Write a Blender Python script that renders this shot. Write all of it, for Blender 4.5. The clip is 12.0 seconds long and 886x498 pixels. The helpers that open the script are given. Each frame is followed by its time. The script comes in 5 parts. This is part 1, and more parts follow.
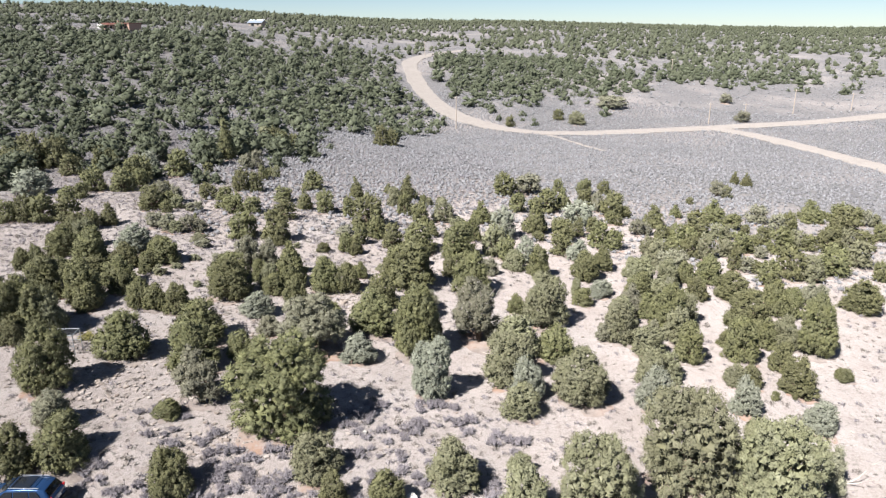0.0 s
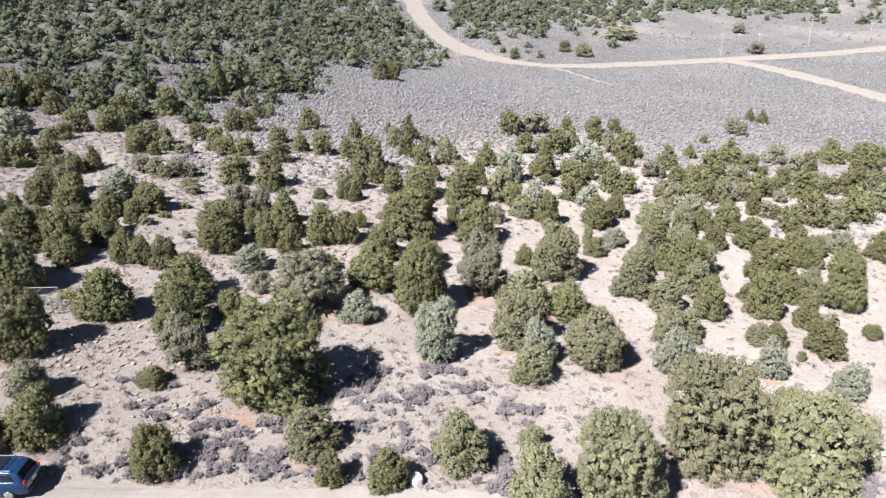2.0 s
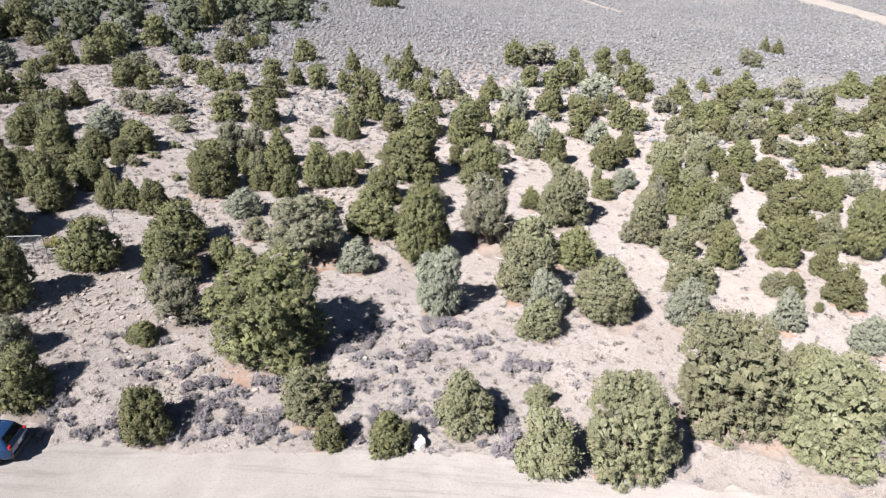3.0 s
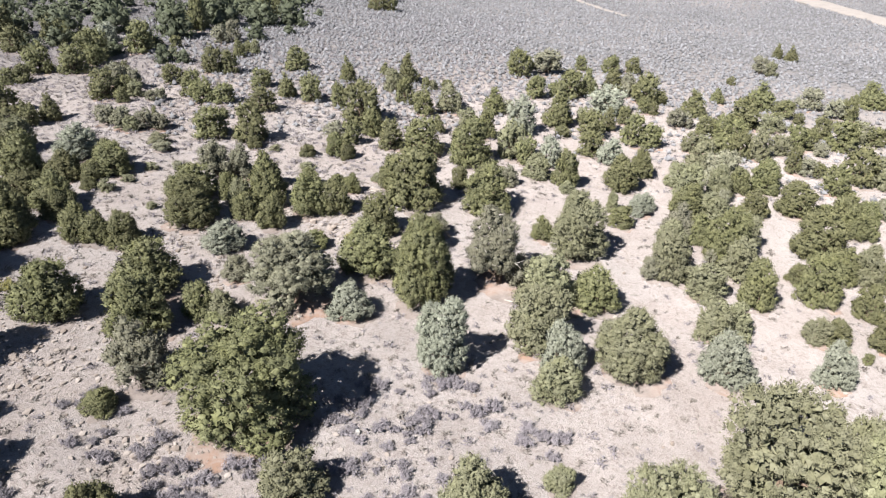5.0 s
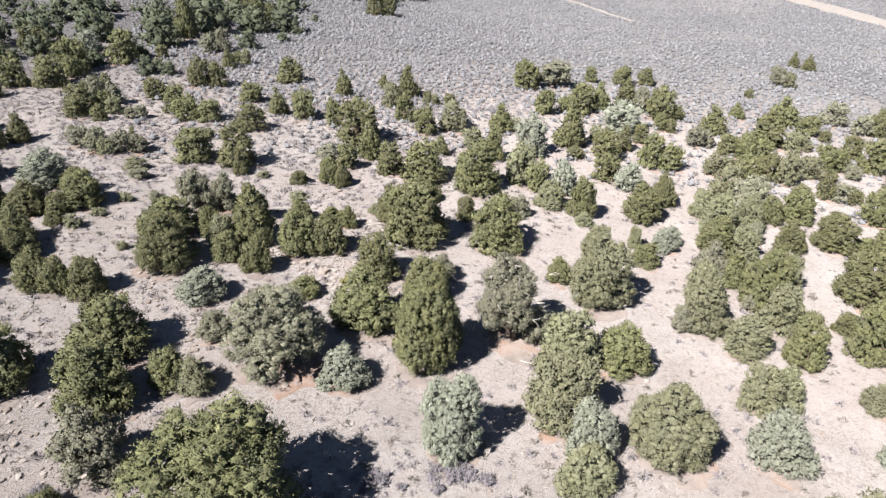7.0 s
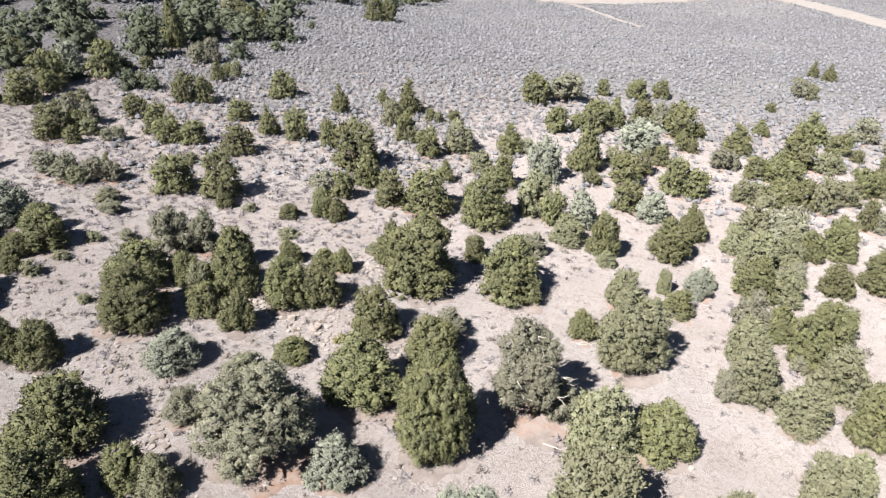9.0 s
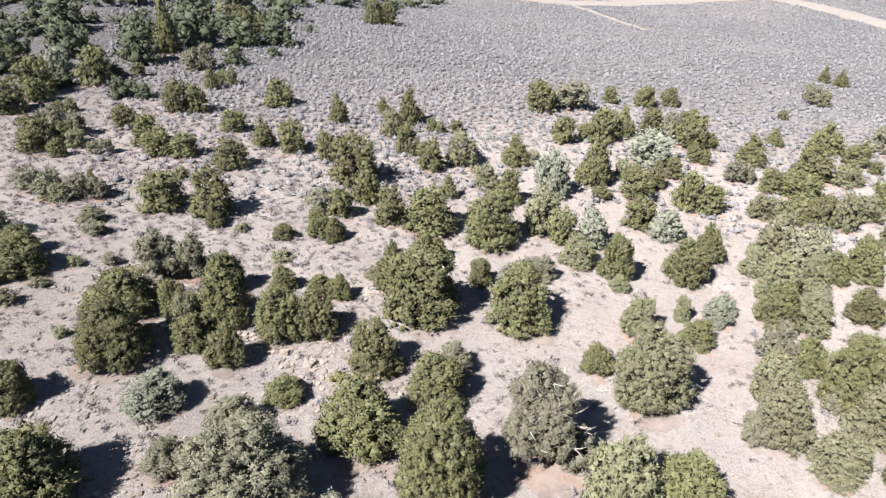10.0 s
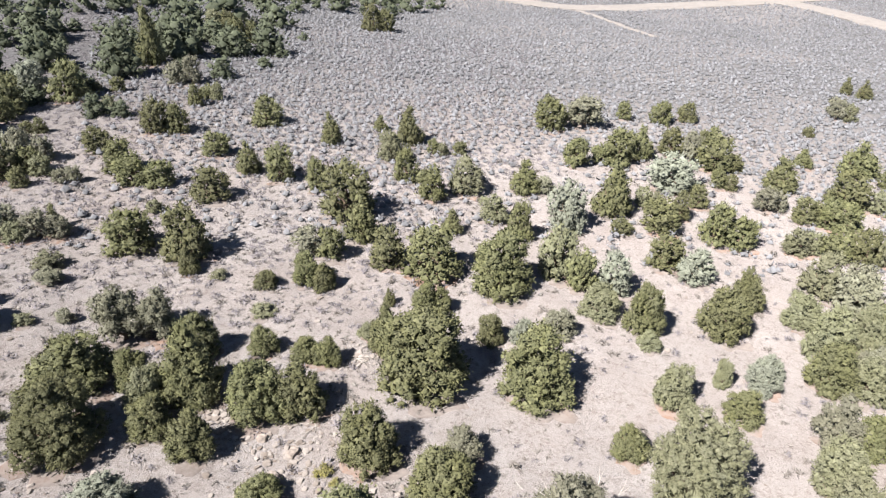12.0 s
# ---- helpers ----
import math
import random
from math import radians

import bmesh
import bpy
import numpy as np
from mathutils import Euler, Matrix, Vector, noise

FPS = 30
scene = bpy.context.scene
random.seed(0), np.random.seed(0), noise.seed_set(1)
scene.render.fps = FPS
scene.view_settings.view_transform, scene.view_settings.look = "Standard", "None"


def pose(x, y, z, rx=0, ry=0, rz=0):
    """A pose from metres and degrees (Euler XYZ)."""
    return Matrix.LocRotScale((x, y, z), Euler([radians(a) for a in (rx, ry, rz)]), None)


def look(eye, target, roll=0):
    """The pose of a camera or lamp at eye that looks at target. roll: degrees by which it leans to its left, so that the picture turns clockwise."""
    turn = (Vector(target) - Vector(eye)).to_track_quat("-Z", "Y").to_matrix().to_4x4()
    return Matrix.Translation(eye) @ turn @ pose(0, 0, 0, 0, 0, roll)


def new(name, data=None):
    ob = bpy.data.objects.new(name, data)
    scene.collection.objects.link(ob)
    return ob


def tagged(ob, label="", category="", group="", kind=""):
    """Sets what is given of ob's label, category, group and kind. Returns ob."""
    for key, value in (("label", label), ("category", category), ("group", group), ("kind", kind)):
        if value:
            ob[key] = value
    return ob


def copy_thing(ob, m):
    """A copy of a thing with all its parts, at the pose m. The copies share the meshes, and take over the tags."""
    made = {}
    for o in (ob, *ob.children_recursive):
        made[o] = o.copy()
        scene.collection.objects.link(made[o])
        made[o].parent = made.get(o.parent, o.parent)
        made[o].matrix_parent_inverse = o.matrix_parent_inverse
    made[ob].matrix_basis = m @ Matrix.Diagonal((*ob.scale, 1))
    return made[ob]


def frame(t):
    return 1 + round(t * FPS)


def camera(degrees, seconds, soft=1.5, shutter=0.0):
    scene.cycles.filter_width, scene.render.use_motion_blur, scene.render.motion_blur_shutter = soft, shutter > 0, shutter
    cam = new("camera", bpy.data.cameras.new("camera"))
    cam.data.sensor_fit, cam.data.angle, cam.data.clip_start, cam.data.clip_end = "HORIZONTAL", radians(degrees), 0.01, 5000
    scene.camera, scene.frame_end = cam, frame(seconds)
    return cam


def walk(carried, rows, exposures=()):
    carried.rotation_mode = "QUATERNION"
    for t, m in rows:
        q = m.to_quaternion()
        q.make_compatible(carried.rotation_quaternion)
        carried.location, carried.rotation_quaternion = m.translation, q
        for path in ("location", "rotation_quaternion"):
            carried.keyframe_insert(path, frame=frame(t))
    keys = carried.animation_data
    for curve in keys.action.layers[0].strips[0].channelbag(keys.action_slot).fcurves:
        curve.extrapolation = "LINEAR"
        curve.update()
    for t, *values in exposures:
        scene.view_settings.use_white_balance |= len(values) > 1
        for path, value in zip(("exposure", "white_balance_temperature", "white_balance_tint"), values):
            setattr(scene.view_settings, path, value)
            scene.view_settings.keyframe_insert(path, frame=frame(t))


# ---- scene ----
cam = camera(64.8, 12.0, soft=1.2)
METRES, EYE, TILT, LEAN, TURN = 38.9, 25.0, -1.2, 4.2, 0.0
ROWS = [
    (0.0, 0.0, 0.0, 0.0, 1.24, -16.43, -4.2),
    (0.5, -0.0019, 0.0243, 0.001, 1.22, -16.43, -4.21),
    (1.0, -0.0041, 0.0525, 0.0018, 1.2, -16.43, -4.22),
    (1.5, -0.0066, 0.0831, 0.0007, 1.24, -17.98, -4.16),
    (2.0, -0.0091, 0.1164, -0.0005, 1.32, -21.81, -4.06),
    (2.5, -0.012, 0.1523, -0.0007, 1.39, -25.84, -4.03),
    (3.0, -0.0149, 0.1911, 0.0, 1.4, -27.48, -4.05),
    (5.0, -0.0292, 0.3573, -0.0027, 1.26, -27.48, -4.23),
    (5.5, -0.0337, 0.4014, -0.0026, 1.23, -27.49, -4.26),
    (6.0, -0.0385, 0.4459, -0.0022, 1.19, -27.49, -4.28),
    (6.5, -0.0431, 0.4904, -0.0013, 1.17, -27.49, -4.32),
    (7.0, -0.0479, 0.5353, -0.0002, 1.14, -27.49, -4.35),
    (9.0, -0.0659, 0.7172, 0.0019, 1.08, -27.48, -4.38),
    (9.5, -0.0704, 0.7636, 0.0033, 1.06, -27.5, -4.37),
    (10.0, -0.0747, 0.8102, 0.0035, 1.06, -27.48, -4.37),
    (10.5, -0.0782, 0.8568, 0.0039, 1.05, -27.48, -4.37),
    (11.0, -0.0816, 0.9034, 0.0043, 1.03, -27.47, -4.36),
    (11.5, -0.0845, 0.9497, 0.0038, 1.01, -27.44, -4.37),
    (12.0, -0.0864, 0.996, 0.0034, 1.0, -27.42, -4.37),
]
walk(cam, [(t, pose(0, 0, EYE, TILT, LEAN, TURN) @ pose(METRES * x, METRES * y, METRES * z, 90 + pitch, roll, yaw)) for t, x, y, z, yaw, pitch, roll in ROWS])


# ---- world, sun ----
SUN_FROM, SUN_UP = 221.0, 47.0  # bearing from +y towards +x, and height, in degrees
world = bpy.data.worlds.new("sky")
scene.world = world
world.use_nodes = True
sky = world.node_tree.nodes.new("ShaderNodeTexSky")
sky.sky_type, sky.sun_disc = "NISHITA", False
sky.sun_elevation, sky.sun_rotation = radians(SUN_UP), radians(SUN_FROM)
sky.altitude, sky.air_density, sky.dust_density, sky.ozone_density = 2200, 0.8, 0.6, 1.5
back = world.node_tree.nodes["Background"]
world.node_tree.links.new(sky.outputs[0], back.inputs[0])
back.inputs[1].default_value = 0.042
sun = new("sun", bpy.data.lights.new("sun", "SUN"))
sun.data.energy, sun.data.angle, sun.data.color = 5.0, radians(0.53), (1.0, 0.978, 0.955)
sun_to = Vector((-math.sin(radians(SUN_FROM)) * math.cos(radians(SUN_UP)), -math.cos(radians(SUN_FROM)) * math.cos(radians(SUN_UP)), -math.sin(radians(SUN_UP))))
sun.matrix_world = look((-60, -60, 80), Vector((-60, -60, 80)) + sun_to)
scene.view_settings.exposure = 1.29


# ---- materials ----
class Nodes:
    """A short hand for node materials."""

    def __init__(self, name, rough=0.9, metal=0.0):
        self.mat = bpy.data.materials.new(name)
        self.mat.use_nodes = True
        self.tree = self.mat.node_tree
        self.shader = self.tree.nodes["Principled BSDF"]
        self.shader.inputs["Roughness"].default_value = rough
        self.shader.inputs["Metallic"].default_value = metal
        self.shader.inputs["Specular IOR Level"].default_value = 0.25
        self.shader.inputs["Diffuse Roughness"].default_value = 1.0 if rough > 0.7 else 0.0
        self.place = self.node("ShaderNodeNewGeometry").outputs["Position"]

    def node(self, kind):
        return self.tree.nodes.new(kind)

    def link(self, a, b):
        self.tree.links.new(a, b)

    def noise(self, scale, detail=3.0, rough=0.6, coords=None, warp=0.0):
        n = self.node("ShaderNodeTexNoise")
        n.inputs["Scale"].default_value, n.inputs["Detail"].default_value, n.inputs["Roughness"].default_value = scale, detail, rough
        n.inputs["Distortion"].default_value = warp
        self.link(coords or self.place, n.inputs["Vector"])
        return n.outputs["Fac"]

    def ramp(self, fac, *stops):
        r = self.node("ShaderNodeValToRGB")
        while len(r.color_ramp.elements) < len(stops):
            r.color_ramp.elements.new(0.5)
        for e, (at, col) in zip(r.color_ramp.elements, stops):
            e.position = at
            e.color = (*col, 1) if isinstance(col, tuple) else (col, col, col, 1)
        self.link(fac, r.inputs[0])
        return r.outputs[0]

    def mix(self, fac, a, b, how="MIX"):
        m = self.node("ShaderNodeMix")
        m.data_type, m.blend_type = "RGBA", how
        for socket, v in ((m.inputs[0], fac), (m.inputs[6], a), (m.inputs[7], b)):
            if isinstance(v, (int, float)):
                socket.default_value = v
            elif isinstance(v, tuple):
                socket.default_value = (*v, 1)
            else:
                self.link(v, socket)
        return m.outputs[2]

    def hsv(self, colour, hue=None, value=None, sat=None):
        h = self.node("ShaderNodeHueSaturation")
        self.link(colour, h.inputs["Color"])
        for key, v in (("Hue", hue), ("Value", value), ("Saturation", sat)):
            if isinstance(v, (int, float)):
                h.inputs[key].default_value = v
            elif v is not None:
                self.link(v, h.inputs[key])
        return h.outputs[0]

    def span(self, fac, low, high):
        m = self.node("ShaderNodeMapRange")
        m.inputs["To Min"].default_value, m.inputs["To Max"].default_value = low, high
        self.link(fac, m.inputs["Value"])
        return m.outputs[0]

    def bump(self, fac, strength, distance):
        b = self.node("ShaderNodeBump")
        b.inputs["Strength"].default_value, b.inputs["Distance"].default_value = strength, distance
        self.link(fac, b.inputs["Height"])
        self.link(b.outputs[0], self.shader.inputs["Normal"])

    def done(self, colour):
        if isinstance(colour, tuple):
            self.shader.inputs["Base Color"].default_value = (*colour, 1)
        else:
            self.link(colour, self.shader.inputs["Base Color"])
        return self.mat


def foliage(name, dark, mid, light):
    n = Nodes(name, 0.75)
    island = n.node("ShaderNodeNewGeometry").outputs["Random Per Island"]
    each = n.node("ShaderNodeObjectInfo").outputs["Random"]
    dark, light = [tuple(m + 0.95 * (c - m) for c, m in zip(tone, mid)) for tone in (dark, light)]
    tuft = n.noise(2.6, 2, 0.5)
    tone = n.mix(0.55, n.ramp(island, (0.0, 0.0), (1.0, 1.0)), n.ramp(tuft, (0.22, 0.0), (0.78, 1.0)))
    col = n.ramp(tone, (0.1, dark), (0.5, mid), (0.9, light))
    patch = n.noise(0.9, 2)
    col = n.hsv(col, hue=n.span(each, 0.490, 0.508), value=n.span(each, 0.86, 1.12), sat=n.span(patch, 0.75, 1.2))
    return n.done(col)


def plain(name, colour, rough=0.6, metal=0.0, spread=0.15, scale=12.0):
    n = Nodes(name, rough, metal)
    f = n.noise(scale, 4)
    low = tuple(c * (1 - spread) for c in colour)
    high = tuple(min(1, c * (1 + spread)) for c in colour)
    return n.done(n.ramp(f, (0.3, low), (0.7, high)))


def soil_material():
    n = Nodes("sandy soil", 0.95)
    big = n.noise(0.045, 4, 0.6, warp=0.6)
    mid = n.noise(0.35, 5, 0.65, warp=0.4)
    fine = n.noise(5.0, 6, 0.75)
    grit = n.noise(15.0, 4, 0.8)
    base = n.ramp(mid, (0.25, (0.262, 0.227, 0.212)), (0.55, (0.328, 0.294, 0.280)), (0.8, (0.386, 0.354, 0.340)))
    red = n.ramp(big, (0.30, (0.312, 0.252, 0.222)), (0.62, (0.362, 0.328, 0.312)))
    col = n.mix(0.45, base, red)
    spot = n.noise(2.2, 6, 0.8, warp=1.0)
    col = n.mix(n.ramp(spot, (0.50, 0.0), (0.64, 0.65)), col, (0.205, 0.170, 0.152))
    strewn = n.ramp(n.noise(0.6, 4, 0.6, warp=0.8), (0.40, 0.12), (0.60, 1.0))
    some = n.mix(1.0, n.ramp(fine, (0.50, 0.0), (0.60, 0.85)), strewn, "MULTIPLY")
    col = n.mix(some, col, (0.19, 0.155, 0.138))
    col = n.mix(n.ramp(grit, (0.56, 0.0), (0.68, 0.8)), col, (0.50, 0.46, 0.435))
    col = n.mix(n.ramp(grit, (0.32, 0.8), (0.43, 0.0)), col, (0.12, 0.095, 0.082))
    # thin grey brush cover out on the flat and the hills, too fine to tell apart
    away_from = n.node("ShaderNodeVectorMath")
    away_from.operation = "LENGTH"
    n.link(n.place, away_from.inputs[0])
    reach = n.node("ShaderNodeMapRange")
    reach.inputs["From Min"].default_value, reach.inputs["From Max"].default_value = 105, 150
    n.link(away_from.outputs["Value"], reach.inputs["Value"])
    brush = n.noise(1.1, 4, 0.7)
    cover = n.node("ShaderNodeMath")
    cover.operation = "MULTIPLY"
    n.link(reach.outputs[0], cover.inputs[0])
    n.link(n.ramp(n.noise(0.02, 4, 0.6, warp=0.5), (0.34, 0.55), (0.54, 0.97)), cover.inputs[1])
    col = n.mix(cover.outputs[0], col, n.ramp(brush, (0.35, (0.078, 0.074, 0.075)), (0.65, (0.170, 0.162, 0.163))))
    n.bump(n.mix(0.5, fine, grit), 1.0, 0.2)
    return n.done(col)


def road_material(name, low, high):
    n = Nodes(name, 0.95)
    mid = n.noise(0.5, 5, 0.6, warp=0.5)
    fine = n.noise(9.0, 5, 0.75)
    col = n.ramp(mid, (0.25, low), (0.7, high))
    # long streaks left by wheels and the grader's blade
    stretch = n.node("ShaderNodeMapping")
    stretch.inputs["Scale"].default_value = (0.12, 1.6, 1.0)
    n.link(n.place, stretch.inputs["Vector"])
    streak = n.noise(1.4, 5, 0.7, coords=stretch.outputs[0], warp=0.3)
    col = n.mix(n.ramp(streak, (0.50, 0.0), (0.68, 0.55)), col, tuple(c * 0.62 for c in low))
    col = n.mix(n.ramp(fine, (0.52, 0.0), (0.66, 0.55)), col, tuple(c * 0.7 for c in low))
    col = n.mix(n.ramp(fine, (0.30, 0.6), (0.40, 0.0)), col, tuple(min(1, c * 1.25) for c in high))
    n.bump(fine, 0.4, 0.03)
    return n.done(col)


def litter_material():
    n = Nodes("needle litter", 0.95)
    fine = n.noise(7.0, 6, 0.75)
    patch = n.noise(1.3, 5, 0.7, warp=0.6)
    col = n.ramp(fine, (0.3, (0.150, 0.122, 0.108)), (0.7, (0.225, 0.190, 0.172)))
    rust = n.noise(0.16, 3, 0.6, warp=0.5)
    col = n.mix(n.ramp(rust, (0.48, 0.0), (0.62, 0.75)), col, (0.265, 0.158, 0.108))
    col = n.mix(n.ramp(patch, (0.40, 0.0), (0.60, 0.7)), col, (0.270, 0.230, 0.208))
    n.bump(fine, 0.6, 0.05)
    return n.done(col)


def stone_material():
    n = Nodes("sandstone", 0.9)
    island = n.node("ShaderNodeNewGeometry").outputs["Random Per Island"]
    col = n.ramp(island, (0.0, (0.19, 0.155, 0.13)), (0.5, (0.28, 0.24, 0.212)), (1.0, (0.37, 0.33, 0.30)))
    fine = n.noise(14.0, 5, 0.7)
    col = n.mix(n.ramp(fine, (0.4, 0.0), (0.8, 0.5)), col, (0.24, 0.19, 0.16))
    n.bump(fine, 0.5, 0.03)
    return n.done(col)


SOIL, STONE, LITTER = soil_material(), stone_material(), litter_material()
DIRT = road_material("pale graded dirt", (0.245, 0.218, 0.203), (0.300, 0.273, 0.258))
PINK_DIRT = road_material("pinkish graded dirt", (0.212, 0.187, 0.169), (0.252, 0.226, 0.207))
GREEN = foliage("juniper foliage", (0.070, 0.072, 0.034), (0.132, 0.131, 0.062), (0.204, 0.199, 0.100))
WOODS = foliage("woodland foliage", (0.050, 0.057, 0.034), (0.087, 0.096, 0.058), (0.128, 0.137, 0.089))
LAVENDER = foliage("lavender grey sage", (0.140, 0.125, 0.133), (0.209, 0.188, 0.200), (0.290, 0.262, 0.282))
TUFT = foliage("pale dry grass", (0.180, 0.160, 0.140), (0.275, 0.250, 0.225), (0.370, 0.345, 0.315))
LIGHT = foliage("yellow green foliage", (0.110, 0.108, 0.060), (0.175, 0.173, 0.102), (0.245, 0.240, 0.153))
GREY = foliage("grey green foliage", (0.114, 0.109, 0.075), (0.190, 0.184, 0.126), (0.268, 0.257, 0.189))
SILVER = foliage("silvery foliage", (0.139, 0.144, 0.107), (0.217, 0.225, 0.171), (0.300, 0.308, 0.243))
SAGE = foliage("sage leaves", (0.116, 0.112, 0.117), (0.204, 0.201, 0.209), (0.314, 0.309, 0.324))
BROWN = foliage("dry brush", (0.105, 0.088, 0.075), (0.173, 0.150, 0.131), (0.247, 0.217, 0.188))
YELLOW = foliage("rabbitbrush", (0.170, 0.160, 0.050), (0.270, 0.250, 0.085), (0.380, 0.350, 0.150))
BARK = plain("juniper bark", (0.16, 0.115, 0.085), 0.95, spread=0.4, scale=20)
DEAD = plain("bleached dead wood", (0.42, 0.38, 0.34), 0.9, spread=0.3, scale=18)


# ---- mesh helpers ----
def mesh_object(name, verts, faces, material, parent=None, label=""):
    """Links one mesh object, as a part of parent where one is given."""
    data = bpy.data.meshes.new(name)
    data.from_pydata(verts, [], faces)
    data.materials.append(material)
    ob = new(name, data)
    ob.parent = parent
    if label:
        tagged(ob, label)
    return ob


def part(name, bm, material, parent, label="", shade=False):
    data = bpy.data.meshes.new(name)
    bm.normal_update()
    bm.to_mesh(data)
    bm.free()
    data.materials.append(material)
    if shade:
        data.polygons.foreach_set("use_smooth", [True] * len(data.polygons))
    ob = new(name, data)
    ob.parent = parent
    if label:
        tagged(ob, label)
    return ob


class Heap:
    """Collects triangles of many small pieces, and the way that their leaves face, in numpy arrays."""

    def __init__(self):
        self.v, self.f, self.n, self.count = [], [], [], 0

    def add(self, verts, tris, normals=None):
        verts = np.asarray(verts, float)
        self.v.append(verts)
        self.f.append(np.asarray(tris, int) + self.count)
        self.n.append(np.zeros_like(verts) if normals is None else np.asarray(normals, float))
        self.count += len(verts)

    def arrays(self):
        return np.concatenate(self.v), np.concatenate(self.f), np.concatenate(self.n)

    def mesh(self, name, material, parent=None, label="", smooth=False):
        v, f, n = self.arrays()
        soft = bool(np.abs(n).max() > 0)
        data = bpy.data.meshes.new(name)
        data.vertices.add(len(v))
        data.vertices.foreach_set("co", v.astype(np.float32).ravel())
        data.loops.add(f.size)
        data.loops.foreach_set("vertex_index", f.astype(np.int32).ravel())
        data.polygons.add(len(f))
        data.polygons.foreach_set("loop_start", np.arange(0, f.size, 3, dtype=np.int32))
        data.polygons.foreach_set("use_smooth", np.full(len(f), smooth or soft))
        data.update(calc_edges=True)
        if soft:
            data.normals_split_custom_set_from_vertices(n.astype(np.float32))
        data.materials.append(material)
        ob = new(name, data)
        ob.parent = parent
        if label:
            tagged(ob, label)
        return ob


def ball(level):
    """Vertices and triangles of an icosphere."""
    bm = bmesh.new()
    bmesh.ops.create_icosphere(bm, subdivisions=level, radius=1)
    bm.verts.ensure_lookup_table()
    v = np.array([p.co[:] for p in bm.verts])
    f = np.array([[q.index for q in t.verts] for t in bm.faces])
    bm.free()
    return v, f


BALL1, BALL2 = ball(1), ball(2)
OCTA = np.array([(1, 0, 0), (0, 1, 0), (-1, 0, 0), (0, -1, 0), (0, 0, 1), (0, 0, -1)], float), np.array([(0, 1, 4), (1, 2, 4), (2, 3, 4), (3, 0, 4), (1, 0, 5), (2, 1, 5), (3, 2, 5), (0, 3, 5)])


def unit(a):
    return a / (np.linalg.norm(a, axis=-1, keepdims=True) + 1e-9)


def sprays(rng, at, out, length, width, fans=1, low=0.25, high=1.3):
    """Small pointed sprigs of foliage at the points, lapping over one another like scales."""
    n = len(at)
    verts, tris = [], []
    out = unit(out)
    for k in range(fans):
        across = unit(np.cross(out, rng.normal(0, 1, (n, 3))))
        lift = rng.uniform(low, high, (n, 1))
        way = unit(across + out * lift + np.array([0, 0, 0.25]))
        side = unit(np.cross(way, out + rng.normal(0, 0.3, (n, 3))))
        ln = length * rng.uniform(0.6, 1.35, (n, 1))
        wd = width * rng.uniform(0.6, 1.35, (n, 1))
        base = at - way * ln * 0.4
        verts += [base - side * wd * 0.6, base + side * wd * 0.8 + way * ln * 0.3, at + way * ln * 0.6]
        tris.append(np.arange(n)[:, None] + np.array([[0, n, 2 * n]]) + 3 * n * k)
    return np.concatenate(verts), np.concatenate(tris)


def turned(v, t, soft, own=0.3):
    """Triangles wound so that they face the way of the tuft they lie on, and the way that each of their corners faces."""
    a, b, c = v[t[:, 0]], v[t[:, 1]], v[t[:, 2]]
    flat = np.cross(b - a, c - a)
    flip = (flat * soft).sum(1) < 0
    t = np.where(flip[:, None], t[:, [0, 2, 1]], t)
    flat = unit(flat) * np.where(flip, -1, 1)[:, None]
    return v, t, np.tile(unit(soft + own * flat), (3, 1))


# ---- the lie of the land ----
def smooth(a, b, v):
    u = np.clip((np.asarray(v, float) - a) / (b - a), 0, 1)
    return u * u * (3 - 2 * u)


def profile(far, high):
    """Height along a bearing: knots of distance and height, rounded off."""
    steps = np.linspace(math.log(60), math.log(6000), 500)
    line = np.interp(steps, np.log(far), high)
    bell = np.exp(-np.linspace(-2.2, 2.2, 33) ** 2)
    line = np.convolve(np.pad(line, 16, mode="edge"), bell / bell.sum(), "valid")
    return lambda d: np.interp(np.log(np.maximum(d, 60)), steps, line)


WEST = profile([100, 125, 165, 205, 310, 450, 700, 900, 1300, 4500], [0.6, 0.8, 1.2, 6, 19, 27, 39, 50, 55, 40])
MIDDLE = profile([100, 125, 160, 205, 265, 320, 400, 600, 900, 1200, 1800, 4500], [-2.0, -2.6, -4.6, -8.4, -11.6, -5, 3, 13, 25, 34, 37, 30])
EAST = profile([100, 125, 170, 250, 330, 450, 600, 800, 1500, 4500], [-5.8, -6.6, -8.6, -12, -11, -4.5, 2, 9, 20, 22])


def ground_z(x, y):
    """Height of the ground at a place, without the small bumps."""
    x, y = np.asarray(x, float), np.asarray(y, float)
    d = np.hypot(x, y) + 1e-6
    bearing = np.degrees(np.arctan2(x, y))
    west = 1 - smooth(-27, 0, bearing)
    east = smooth(0, 28, bearing)
    far = MIDDLE(d) * (1 - west - east) + WEST(d) * west + EAST(d) * east
    sx = np.where(x < 0, -40 * np.tanh(-x / 40), np.minimum(x, 90))
    near = -1.65 - 0.0906 * sx - 0.0036 * y
    # the bank above the nearer road, on the west
    near = near - 1.1 * smooth(-8, -20, x) * (1 - smooth(33.5, 38.5, y)) * smooth(-10, 10, y)
    return near + (far - near) * smooth(90, 135, d)
# ---- end of the land ----


